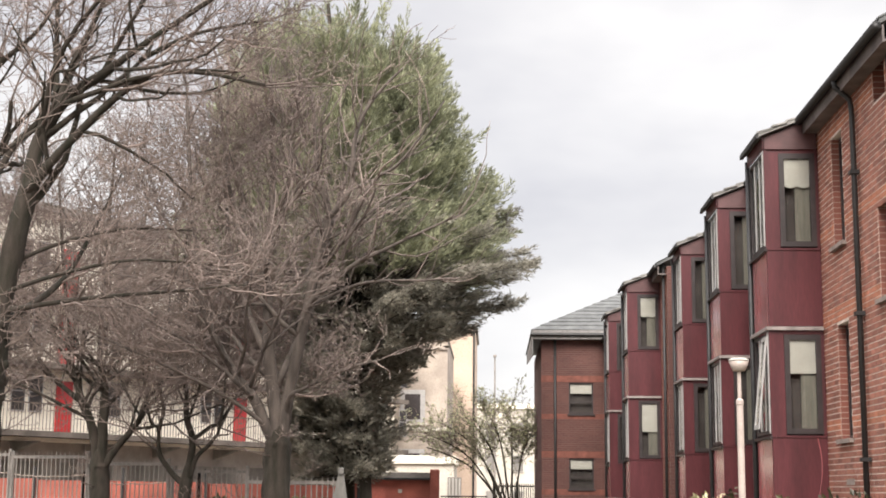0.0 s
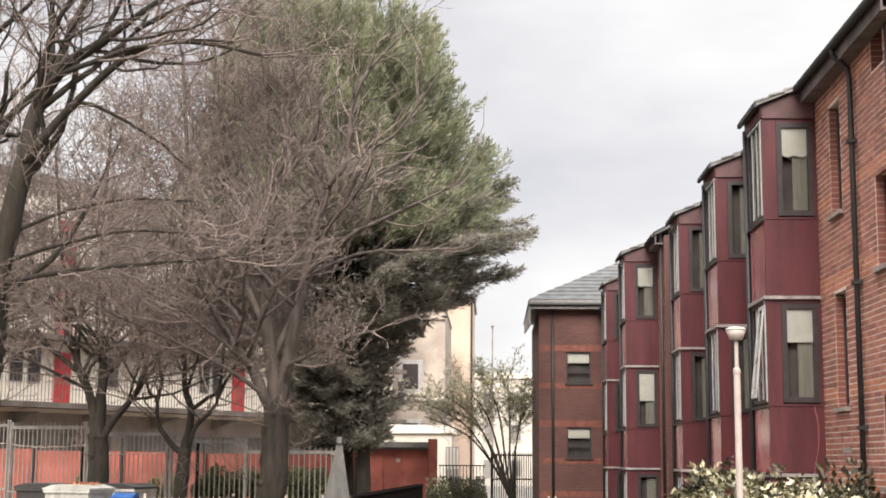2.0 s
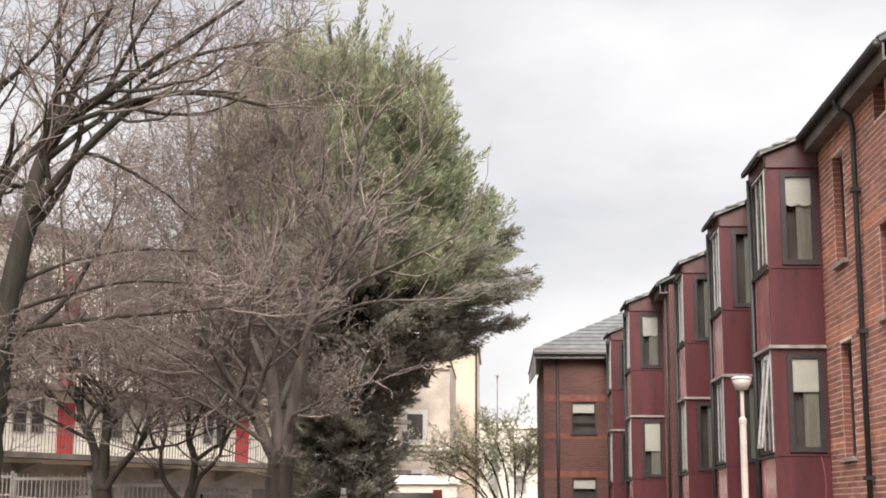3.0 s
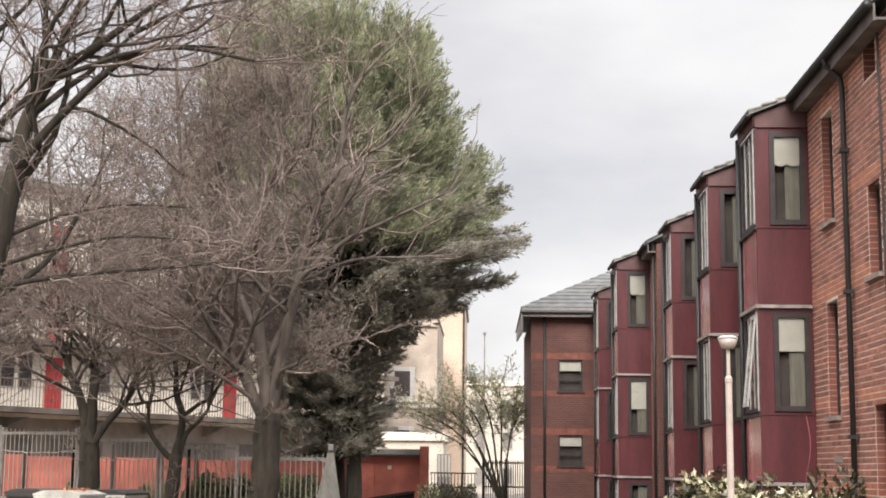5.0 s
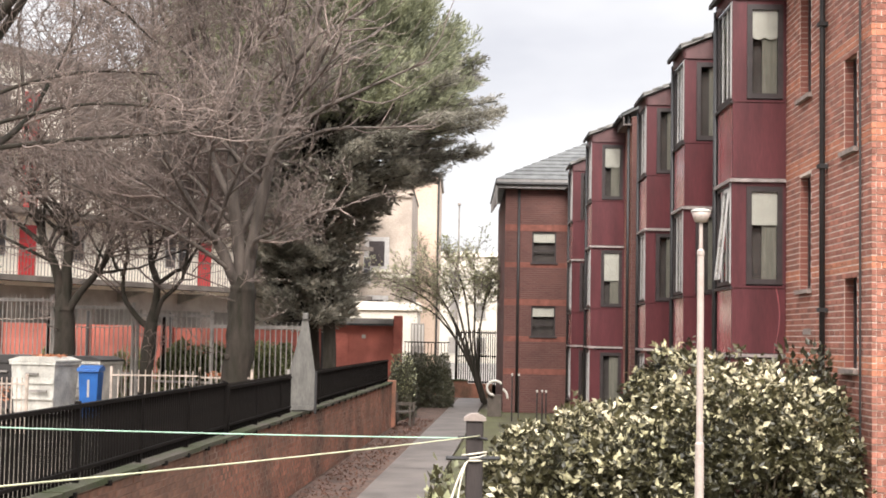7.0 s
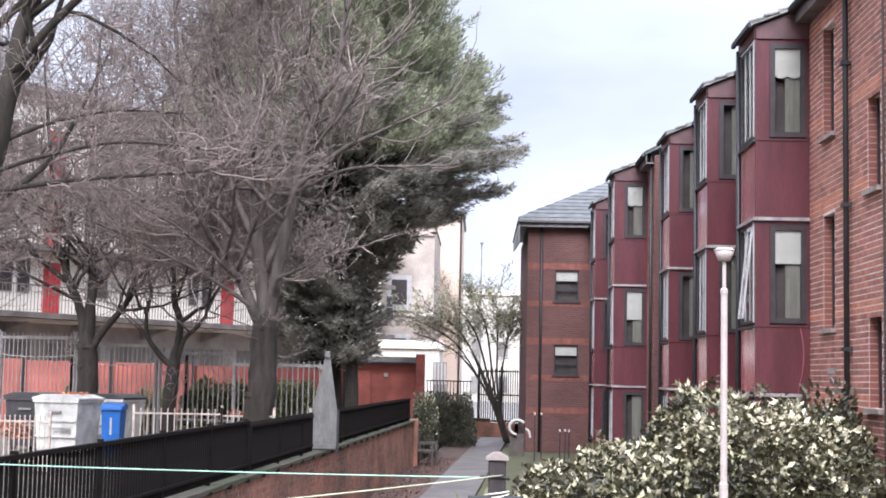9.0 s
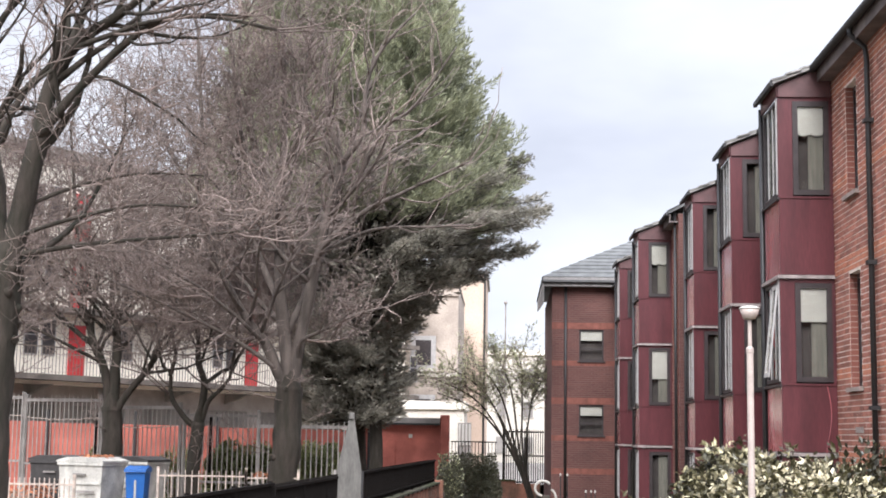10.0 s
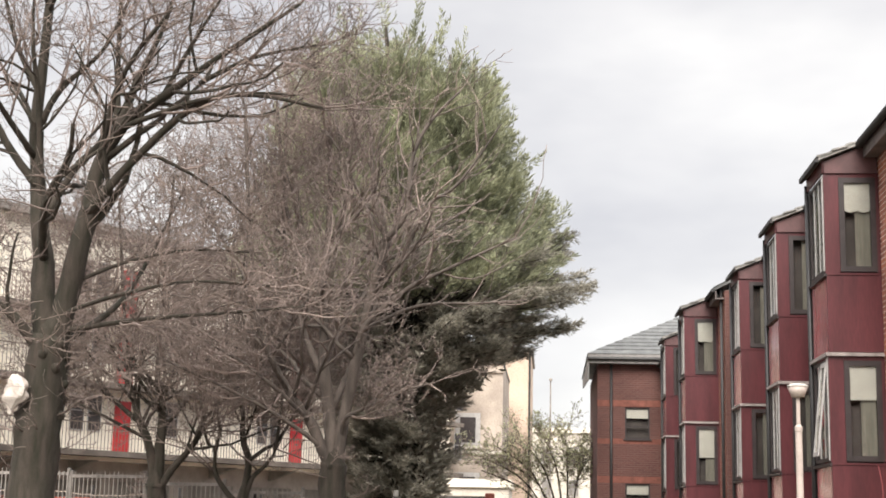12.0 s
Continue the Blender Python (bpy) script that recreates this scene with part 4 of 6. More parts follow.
# from, to, height of the top rail
PANELS = [(Vector((-3.75, 34.4)), Vector((-6.05, 34.8)), 2.76), (Vector((-6.4, pal_y(-6.4))), Vector((-8.48, pal_y(-8.48))), 3.03),
          (Vector((-8.6, pal_y(-8.6))), Vector((-10.86, pal_y(-10.86))), 3.22), (Vector((-10.95, pal_y(-10.95))), Vector((-13.2, pal_y(-13.2))), 3.40),
          (Vector((-13.3, pal_y(-13.3))), Vector((-15.8, pal_y(-15.8))), 3.46)]
for a, b, top in PANELS:
    d = b - a
    ang = math.degrees(math.atan2(d.y, d.x))
    k = int(d.length / 0.135)
    for i in range(k + 1):
        p = a + d * (i / k)
        piece("pale", pale_me, pal, p.x, p.y, top - 2.26 + rnd.uniform(-0.012, 0.012), ang + rnd.uniform(-6, 6))
    part("rail", Shape().beam(a + Vector((0.02, 0.04)), b + Vector((0.02, 0.04)), 0.04, 0.075, top - 0.03), M_PALISADE, pal)
    part("rail", Shape().beam(a + Vector((0.02, 0.04)), b + Vector((0.02, 0.04)), 0.04, 0.06, top - 1.75), M_PALISADE, pal)
    for q in (a, b):
        part("post", Shape().box(q.x - 0.045, q.y + 0.03, 0.5, q.x + 0.045, q.y + 0.12, top + 0.16, None, 0.008), M_PALISADE, pal)
    if top > 3.1:
        wire = [a.lerp(b, t) for t in np.linspace(0, 1, 19)]
        wire = [Vector((p.x, p.y + 0.06, top - 0.46 - 0.06 * math.sin(3.1 * i / 18) + rnd.uniform(-0.02, 0.02))) for i, p in enumerate(wire)]
        part("slack_wire", Shape().tube(wire, [0.013] * 19, 5), M_BARLIT, pal, "slack pale wire")

for x in (-11.45, -9.05, -8.2):
    part("post", Shape().box(x - 0.035, 39.46, 0.5, x + 0.035, 39.53, 3.05), M_BLACKF, pal, "black gate post")

# pale picket fences round the bins
pk = thing("picket_fence", "low cream-painted metal picket fence", "fence", "picket fences")
pick_me = Shape().box(-0.010, -0.010, 0, 0.010, 0.010, 1.12).mesh("picket", M_BARLIT)


def picket_run(parent, a, b, z, step, h=1.12):
    d = b - a
    k = int(d.length / step)
    for i in range(k + 1):
        p = a + d * (i / k)
        piece("picket", pick_me, parent, p.x, p.y, z)
    part("rail", Shape().beam(a, b, 0.035, 0.035, z + 0.98), M_BARLIT, parent)
    part("rail", Shape().beam(a, b, 0.035, 0.035, z + 0.2), M_BARLIT, parent)
    for p in (a, b):
        part("post", Shape().box(p.x - 0.03, p.y - 0.03, z, p.x + 0.03, p.y + 0.03, z + 1.2, None, 0.008), M_BARLIT, parent)


picket_run(pk, Vector((-7.95, 32.6)), Vector((-5.95, 32.8)), 0.60, 0.15)
picket_run(pk, Vector((-5.95, 32.8)), Vector((-4.75, 32.9)), 0.57, 0.13)
pk2 = thing("picket_fence", "low cream-painted metal picket fence before the bins", "fence", "picket fences")
picket_run(pk2, Vector((-10.6, 28.0)), Vector((-8.5, 28.0)), 0.53, 0.1)

# ---- bins ----
def big_bin(x, y, lid_mat, label, body_mat=M_BIN):
    b = thing("wheelie_container", label, "bin", "large bins", at=(x, y, 0.55))
    part("body", Shape().add([(-0.62, -0.45, 0.12), (0.62, -0.45, 0.12), (0.62, 0.45, 0.12), (-0.62, 0.45, 0.12),
                              (-0.70, -0.52, 1.1), (0.70, -0.52, 1.1), (0.70, 0.52, 1.1), (-0.70, 0.52, 1.1)],
                             [(0, 3, 2, 1), (4, 5, 6, 7), (0, 1, 5, 4), (1, 2, 6, 5), (2, 3, 7, 6), (3, 0, 4, 7)]), body_mat, b)
    part("rim", Shape().box(-0.74, -0.56, 1.104, 0.74, 0.56, 1.16, None, 0.01), body_mat, b)
    part("lid", Shape().prism([(-0.76, 1.164), (-0.76, 1.2), (-0.4, 1.27), (0.4, 1.27), (0.76, 1.2), (0.76, 1.164)][::-1], -0.56, 0.58), lid_mat, b)
    for zz in (0.4, 0.72):
        part("rib", Shape().box(-0.66, -0.535, zz, 0.66, -0.50, zz + 0.045), body_mat, b)
    part("handle", Shape().box(-0.2, -0.575, 0.9, 0.2, -0.53, 0.94), M_PALISADE, b)
    part("pivot_arm", Shape().box(-0.05, -0.59, 0.55, 0.5, -0.55, 0.6), M_PALISADE, b)
    for wx in (-0.5, 0.5):
        for wy in (-0.35, 0.35):
            part("wheel", Shape().tube([Vector((wx - 0.03, wy, 0.08)), Vector((wx + 0.03, wy, 0.08))], [0.08, 0.08], 12), M_PIPE, b)
    return b


b1 = big_bin(-9.6, 33.0, M_BIN, "large grey steel bin with leaves on its lid")
b2 = big_bin(-9.02, 34.8, M_BINLID, "large grey steel bin with black lid")
b3 = big_bin(-10.85, 34.7, M_BINLID, "large black plastic bin behind the grey ones", M_BINLID)
b1.scale = b2.scale = b3.scale = (0.86, 0.9, 1.13)
b3.rotation_euler = (0, 0, radians(-20))
b1.rotation_euler = (0, 0, radians(-20))
b2.rotation_euler = (0, 0, radians(-20))
bb = thing("wheelie_bin", "blue plastic wheelie bin beside the grey bins", "bin", at=(-8.42, 32.6, 0.55))
part("body", Shape().add([(-0.2, -0.22, 0.05), (0.2, -0.22, 0.05), (0.2, 0.25, 0.05), (-0.2, 0.25, 0.05),
                          (-0.25, -0.28, 0.92), (0.25, -0.28, 0.92), (0.25, 0.3, 0.92), (-0.25, 0.3, 0.92)],
                         [(0, 3, 2, 1), (4, 5, 6, 7), (0, 1, 5, 4), (1, 2, 6, 5), (2, 3, 7, 6), (3, 0, 4, 7)]), M_BLUE, bb)
part("lid", Shape().prism([(-0.34, 0.93), (-0.33, 0.98), (0.1, 1.05), (0.34, 1.0), (0.34, 0.93)][::-1], -0.28, 0.28, "x"), M_BLUE, bb)
part("handle", Shape().box(-0.24, 0.33, 0.94, 0.24, 0.38, 0.98, None, 0.01), M_BLUE, bb)
part("label_stripe", Shape().box(-0.02, -0.272, 0.45, 0.03, -0.258, 0.78), M_BLIND, bb, "white paint stripe")
for wx in (-0.22, 0.22):
    part("wheel", Shape().tube([Vector((wx - 0.025, 0.25, 0.1)), Vector((wx + 0.025, 0.25, 0.1))], [0.1, 0.1], 14), M_PIPE, bb)

bb.scale = (0.9, 0.9, 1.2)


def scatter(n, cx, cy, cz, rx, ry, rz, size, seed):
    r = random.Random(seed)
    s = Shape()
    for _ in range(n):
        p = Vector((cx + r.uniform(-rx, rx), cy + r.uniform(-ry, ry), cz + r.uniform(0, rz)))
        m = Matrix.Translation(p) @ Euler((r.uniform(-0.9, 0.9), r.uniform(-0.9, 0.9), r.uniform(0, 6.3))).to_matrix().to_4x4()
        a = size * r.uniform(0.6, 1.3)
        s.add([tuple(m @ Vector(v)) for v in ((-a, 0, 0), (0, -a * 0.5, 0.012), (a, 0, 0), (0, a * 0.5, 0.012))], [(0, 1, 2, 3)])
    return s


solid("dead_leaves", scatter(90, -9.5, 33.0, 1.98, 0.35, 0.3, 0.05, 0.05, 3), M_RUBBISH, "rust-brown dead leaves on a bin lid", "leaves", kind="stuff")
solid("dead_leaves", scatter(500, -10.0, 28.7, 1.15, 0.9, 0.5, 0.35, 0.05, 4), M_RUBBISH, "rust-brown heap of hedge leaves behind pickets", "leaves", kind="stuff")
solid("dead_leaves", scatter(120, -5.35, 32.9, 1.58, 0.45, 0.1, 0.12, 0.045, 5), M_RUBBISH, "rust-brown leaves along the picket fence", "leaves", kind="stuff")
bed = scatter(1500, 0, 0, 0, 1, 1, 0.03, 0.035, 6)
bed2 = Shape()
for i in range(0, len(bed.v), 4):
    c = bed.v[i:i + 4]
    u, v = (c[0][0] + 1) / 2, (c[0][1] + 1) / 2
    y = 20 + 24 * v
    x = wall_x(y) + 0.1 + 0.85 * u
    bed2.add([(p[0] - c[0][0] + x, p[1] - c[0][1] + y, p[2] + 0.06) for p in c], [(0, 1, 2, 3)])
solid("dead_leaves", bed2, M_LEAFLITTER, "brown dead leaves littering the soil bed", "leaves", kind="stuff")

# ---- garden lamp ----
LX, LY = 2.40, 14.0
gl = thing("garden_lamp", "cream garden lamp post with a flat round head", "lamp post")
part("pole", Shape().turn(LX, LY, [(0.046, 0), (0.044, 1.6), (0.034, 1.62), (0.033, 3.45), (0.038, 3.46), (0.038, 3.5), (0.02, 3.52)], 16), M_LAMP, gl, smooth=False)
part("stem", Shape().turn(LX, LY, [(0.02, 3.5), (0.018, 3.80)], 12), M_LAMP, gl)
part("head", Shape().turn(LX, LY, [(0.045, 3.785), (0.062, 3.79), (0.078, 3.83), (0.099, 3.885)], 20), M_LAMP, gl, "cream lamp head", True)
part("lid", Shape().turn(LX, LY, [(0.103, 3.887), (0.10, 3.90), (0.065, 3.915), (0.0, 3.92)], 20), M_BLIND, gl, "white domed lid", True)
part("door_plate", Shape().box(LX - 0.03, LY - 0.053, 0.6, LX + 0.03, LY - 0.046, 1.1), M_LAMP, gl)

# ---- clothes post with washing lines ----
PX, PY = 0.115, 8.5
cp = thing("clothes_post", "dark stained square clothes post with capped top", "clothes post")
part("shaft", Shape().box(PX - 0.052, PY - 0.052, 0, PX + 0.052, PY + 0.052, 2.105, None, 0.008), M_POST, cp)
part("cap", Shape().prism([(PX - 0.066, 2.107), (PX - 0.066, 2.125), (PX - 0.02, 2.15), (PX + 0.02, 2.15), (PX + 0.066, 2.125), (PX + 0.066, 2.107)][::-1], PY - 0.066, PY + 0.066), M_STONE, cp, "weathered grey cap")
part("crossbar", Shape().tube([Vector((PX - 0.17, PY - 0.058, 1.885)), Vector((PX + 0.15, PY - 0.058, 1.89))], [0.012, 0.012], 8), M_PIPE, cp)
part("hook", Shape().tube([Vector((PX - 0.1, PY - 0.058, 2.01)), Vector((PX - 0.02, PY - 0.066, 2.015)), Vector((PX + 0.075, PY - 0.058, 2.0))], [0.007, 0.007, 0.007], 6), M_PIPE, cp)
for k in range(3):
    pts = [Vector((PX + 0.062 * math.cos(a) * 1.15, PY + 0.062 * math.sin(a) * 1.15, 1.885 + 0.012 * k + 0.012 * math.sin(a + k))) for a in np.linspace(0, 6.3, 17)]
    part("rope_turn", Shape().tube(pts, [0.006] * 17, 6), M_ROPE, cp, "pale rope wound round the post", True)


def hanging(name, a, b, sag, r, mat, label, cat="washing line"):
    a, b = Vector(a), Vector(b)
    pts = [a.lerp(b, t) - Vector((0, 0, sag * 4 * t * (1 - t))) for t in np.linspace(0, 1, 25)]
    return solid(name, Shape().tube(pts, [r] * 25, 6), mat, label, cat, "washing lines", smooth=True)


hanging("washing_line", (PX - 0.09, PY - 0.06, 2.005), (-4.6, 8.4, 2.06), 0.02, 0.0042, M_LINE1, "green plastic washing line tied to the post")
hanging("washing_line", (PX + 0.03, PY - 0.06, 2.02), (-2.6, 3.2, 2.08), 0.02, 0.0036, M_LINE2, "yellowish washing line tied to the post")
hanging("rope", (PX - 0.05, PY - 0.075, 1.86), (PX - 0.16, PY - 0.1, 1.55), -0.03, 0.007, M_ROPE, "pale frayed rope hanging from the post", "rope")
hanging("rope", (PX - 0.04, PY - 0.08, 1.87), (PX - 0.10, PY - 0.12, 1.62), -0.05, 0.005, M_ROPE, "pale frayed rope hanging from the post", "rope")

# ---- bench, hose, small poles in the garden ----
bn = thing("bench", "dark weathered wooden garden bench facing the path", "bench", at=(-1.42, 40.6, 0.02))
bn.rotation_euler = (0, 0, radians(-4))
for k in range(3):
    part("seat_slat", Shape().box(-0.3 + k * 0.17, -0.55, 0.42, -0.16 + k * 0.17, 0.55, 0.45), M_WOOD, bn)
for k in range(3):
    part("back_slat", Shape().box(-0.36, -0.55, 0.55 + k * 0.14, -0.33, 0.55, 0.65 + k * 0.14), M_WOOD, bn)
for yy in (-0.5, 0.5):
    part("leg", Shape().box(-0.37, yy - 0.03, 0, -0.31, yy + 0.03, 0.98), M_WOOD, bn)
    part("leg", Shape().box(0.14, yy - 0.03, 0, 0.2, yy + 0.03, 0.64), M_WOOD, bn)
    part("arm", Shape().box(-0.36, yy - 0.035, 0.642, 0.22, yy + 0.035, 0.68), M_WOOD, bn)
hs = thing("hose", "white coiled hose hung on a low stand", "hose")
pts = [Vector((1.28 + 0.26 * math.cos(a), 47.0, 0.95 + 0.24 * math.sin(a))) for a in np.linspace(0.6, 4.6, 22)]
part("coil", Shape().tube(pts, [0.045] * 22, 8), M_BLIND, hs, smooth=True)
pts = [Vector((1.5 + 0.2 * math.sin(a), 47.0, 0.62 + 0.3 * math.cos(a))) for a in np.linspace(1.6, 0.2, 12)]
part("tail", Shape().tube(pts, [0.04] * 12, 8), M_BLIND, hs, smooth=True)
part("stand", Shape().box(1.05, 47.08, 0.0, 1.5, 47.4, 0.72), M_WOOD, hs)
for (x, y, h) in ((1.75, 44.5, 1.45), (1.95, 44.3, 1.45), (2.45, 43.0, 1.0), (2.62, 43.2, 1.0), (2.75, 43.4, 0.98)):
    st = thing("garden_stake", "thin dark garden stake with a pale tip", "stake", "garden stakes")
    part("shaft", Shape().tube([Vector((x, y, 0)), Vector((x, y, h))], [0.022, 0.018], 6), M_PIPE, st)
    part("tip", Shape().turn(x, y, [(0.02, h - 0.02), (0.035, h + 0.02), (0.02, h + 0.06)], 8), M_BLIND, st)

# ---- leaves and branches ----
def leaves(points, normals, size, slim, rng, droop=0.0, spread=0.9):
    """Small folded leaves at the points, facing roughly along the normals."""
    n = len(points)
    d = normals + rng.normal(0, spread, (n, 3))
    d[:, 2] -= droop
    d /= np.linalg.norm(d, axis=1)[:, None] + 1e-9
    side = np.cross(d, rng.normal(0, 1, (n, 3)))
    side /= np.linalg.norm(side, axis=1)[:, None] + 1e-9
    up = np.cross(side, d)
    L = size * rng.uniform(0.6, 1.35, n)[:, None]
    a, c = points, points + d * L
    m = points + d * L * 0.45
    b, e = m + side * L * slim + up * L * 0.08, m - side * L * slim + up * L * 0.08
    v = np.stack([a, b, c, e], 1).reshape(-1, 3)
    s = Shape()
    s.v = [tuple(p) for p in v.tolist()]
    s.f = [(4 * i, 4 * i + 1, 4 * i + 2, 4 * i + 3) for i in range(n)]
    return s


def merge(s, o):
    return s.add(o.v, o.f)


def grow(wood, twigs, p, d, length, r, level, rng, cfg):
    """A limb from p along d, with its side limbs; thick wood and twigs go to two shapes."""
    if level >= 2 and p.z < cfg["clear"] + 0.8 * rng.random():
        return
    if level >= 2 and "keep" in cfg and rng.random() > cfg["keep"](p):
        return
    steps = cfg["steps"][level]
    pts, rad = [p.copy()], [r]
    kids = []
    bend = Vector((rng.uniform(-1, 1), rng.uniform(-1, 1), rng.uniform(-0.4, 0.6))) * cfg["bend"][level]
    for i in range(steps):
        t = (i + 1) / steps
        d = (d + bend / steps + Vector((rng.gauss(0, 1), rng.gauss(0, 1), rng.gauss(0, 1))) * cfg["wobble"][level] + Vector((0, 0, cfg["lift"][level] / steps))).normalized()
        p = p + d * (length / steps)
        pts.append(p.copy())
        rad.append(max(r * (1 - (1 - cfg["taper"]) * t), cfg["least"]))
        if level < cfg["levels"] and t > cfg["bare"][level]:
            kids.append((p.copy(), d.copy(), t))
    thick = r > cfg["thick"]
    (wood if thick else twigs).tube(pts, rad, 7 if thick else (4 if level < cfg["levels"] else 3))
    if level >= cfg["levels"]:
        return
    n = cfg["kids"][level]
    for k in range(n):
        q, dd, t = kids[min(len(kids) - 1, int(len(kids) * (k + rng.random()) / n))]
        axis = dd.cross(Vector((rng.gauss(0, 1), rng.gauss(0, 1), rng.gauss(0, 1))))
        if axis.length < 1e-3:
            continue
        nd = Matrix.Rotation(radians(rng.uniform(*cfg["angle"])), 3, axis.normalized()) @ dd
        if nd.z < cfg["floor"]:
            nd.z = cfg["floor"] + 0.1 * rng.random()
        nl = length * rng.uniform(*cfg["short"]) * (1.15 - 0.45 * t)
        nr = max(rad[min(len(rad) - 1, int(t * steps))] * rng.uniform(0.5, 0.78), cfg["least"])
        grow(wood, twigs, q, nd.normalized(), nl, nr, level + 1, rng, cfg)


CFG = dict(clear=0.0, steps=[6, 6, 5, 4, 3], bend=[0.25, 0.5, 0.6, 0.6, 0.6], wobble=[0.06, 0.15, 0.2, 0.24, 0.26], lift=[0.2, 0.35, 0.4, 0.3, 0.15],
           taper=0.35, least=0.0065, bare=[0.3, 0.2, 0.15, 0.1, 0], thick=0.03, levels=4, kids=[5, 7, 6, 5, 0], angle=(28, 68), short=(0.5, 0.75), floor=-0.25)


def limb(wood, pts, r0, r1, sides=9):
    """A smooth limb through a few bends."""
    pts = [Vector(p) for p in pts]
    fine, rad = [], []
    n = len(pts) - 1
    for i in range(n):
        p0, p1, p2, p3 = pts[max(i - 1, 0)], pts[i], pts[i + 1], pts[min(i + 2, n)]
        for k in range(5):
            t = k / 5
            fine.append(0.5 * ((2 * p1) + (p2 - p0) * t + (2 * p0 - 5 * p1 + 4 * p2 - p3) * t * t + (3 * p1 - p0 - 3 * p2 + p3) * t ** 3))
    fine.append(pts[-1])
    for i in range(len(fine)):
        t = i / (len(fine) - 1)
        rad.append(r0 + (r1 - r0) * t)
    for i, p in enumerate(fine):
        p.x += 0.25 * rad[i] * noise.noise((p.z * 1.1, p.x, p.y))
        p.y += 0.25 * rad[i] * noise.noise((p.x, p.z * 1.1, p.y + 7))
    wood.tube(fine, rad, sides)
    return fine, rad


def bare_tree(label, base, trunk, limbs, seed, cfg, start=0.35, limb_mat=None, sprouts=14):
    """trunk: (points, r0, r1); limbs: (points, r0, r1) that carry side branches."""
    rng = random.Random(seed)
    tree = thing("bare_tree", label, "tree", "bare trees")
    stem, wood, twigs = Shape(), Shape(), Shape()
    x, y, z = base
    stem.turn(x, y, [(trunk[1] * 1.45, z - 0.1), (trunk[1] * 1.2, z + 0.12), (trunk[1] * 1.02, z + 0.4)], 10)
    bole, girth = limb(stem, *trunk, 14)
    end, tip = Vector(trunk[0][-1]), (Vector(trunk[0][-1]) - Vector(trunk[0][-2])).normalized()
    limb(stem, [end - tip * 0.1, end + tip * 0.2, end + tip * 0.36], trunk[2], trunk[2] * 0.4, 10)
    # thin shoots and knots on the bole
    for k in range(sprouts):
        i = rng.randint(len(bole) // 3, len(bole) - 1)
        a = rng.uniform(0, 6.283)
        out = Vector((math.cos(a), math.sin(a), 0.35))
        p = bole[i] + Vector((out.x, out.y, 0)) * girth[i] * 0.9
        grow(wood, twigs, p, out.normalized(), rng.uniform(0.5, 1.3), 0.013, 2, rng, {**cfg, "clear": 0.0, "kids": [0, 0, 4, 3, 0]})
        if k % 3 == 0:
            stem.turn(p.x, p.y, [(0.01, p.z - 0.12), (girth[i] * 0.24, p.z - 0.05), (girth[i] * 0.28, p.z + 0.03), (0.02, p.z + 0.1)], 8)
    for pts, r0, r1 in limbs:
        fine, rad = limb(wood, pts, r0, r1)
        n = len(fine)
        i0 = int(n * start)
        kn = cfg["kids"][0]
        total = sum((fine[j + 1] - fine[j]).length for j in range(n - 1))
        for k in range(kn * 2):
            i = i0 + int((n - 1 - i0) * (k + rng.random()) / (kn * 2))
            i = min(i, n - 2)
            d = (fine[i + 1] - fine[i]).normalized()
            axis = d.cross(Vector((rng.gauss(0, 1), rng.gauss(0, 1), rng.gauss(0, 1)))).normalized()
            nd = Matrix.Rotation(radians(rng.uniform(25, 62)), 3, axis) @ d
            nd.z = max(nd.z, cfg["floor"])
            grow(wood, twigs, fine[i].copy(), nd.normalized(), min(total * rng.uniform(0.32, 0.5), 3.4), max(rad[i] * 0.5, 0.016), 1, rng, cfg)
        grow(wood, twigs, fine[-1].copy(), (fine[-1] - fine[-2]).normalized(), 1.2, rad[-1], 2, rng, cfg)
    part("trunk", stem, M_BARK, tree, "dark mossy grey-brown bark", True)
    part("branch_frame", wood, limb_mat or M_BARK, tree, "bent grey-brown limbs", True)
    part("crown", twigs, M_TWIG, tree, "dense leafless brown twigs", True)
    return tree


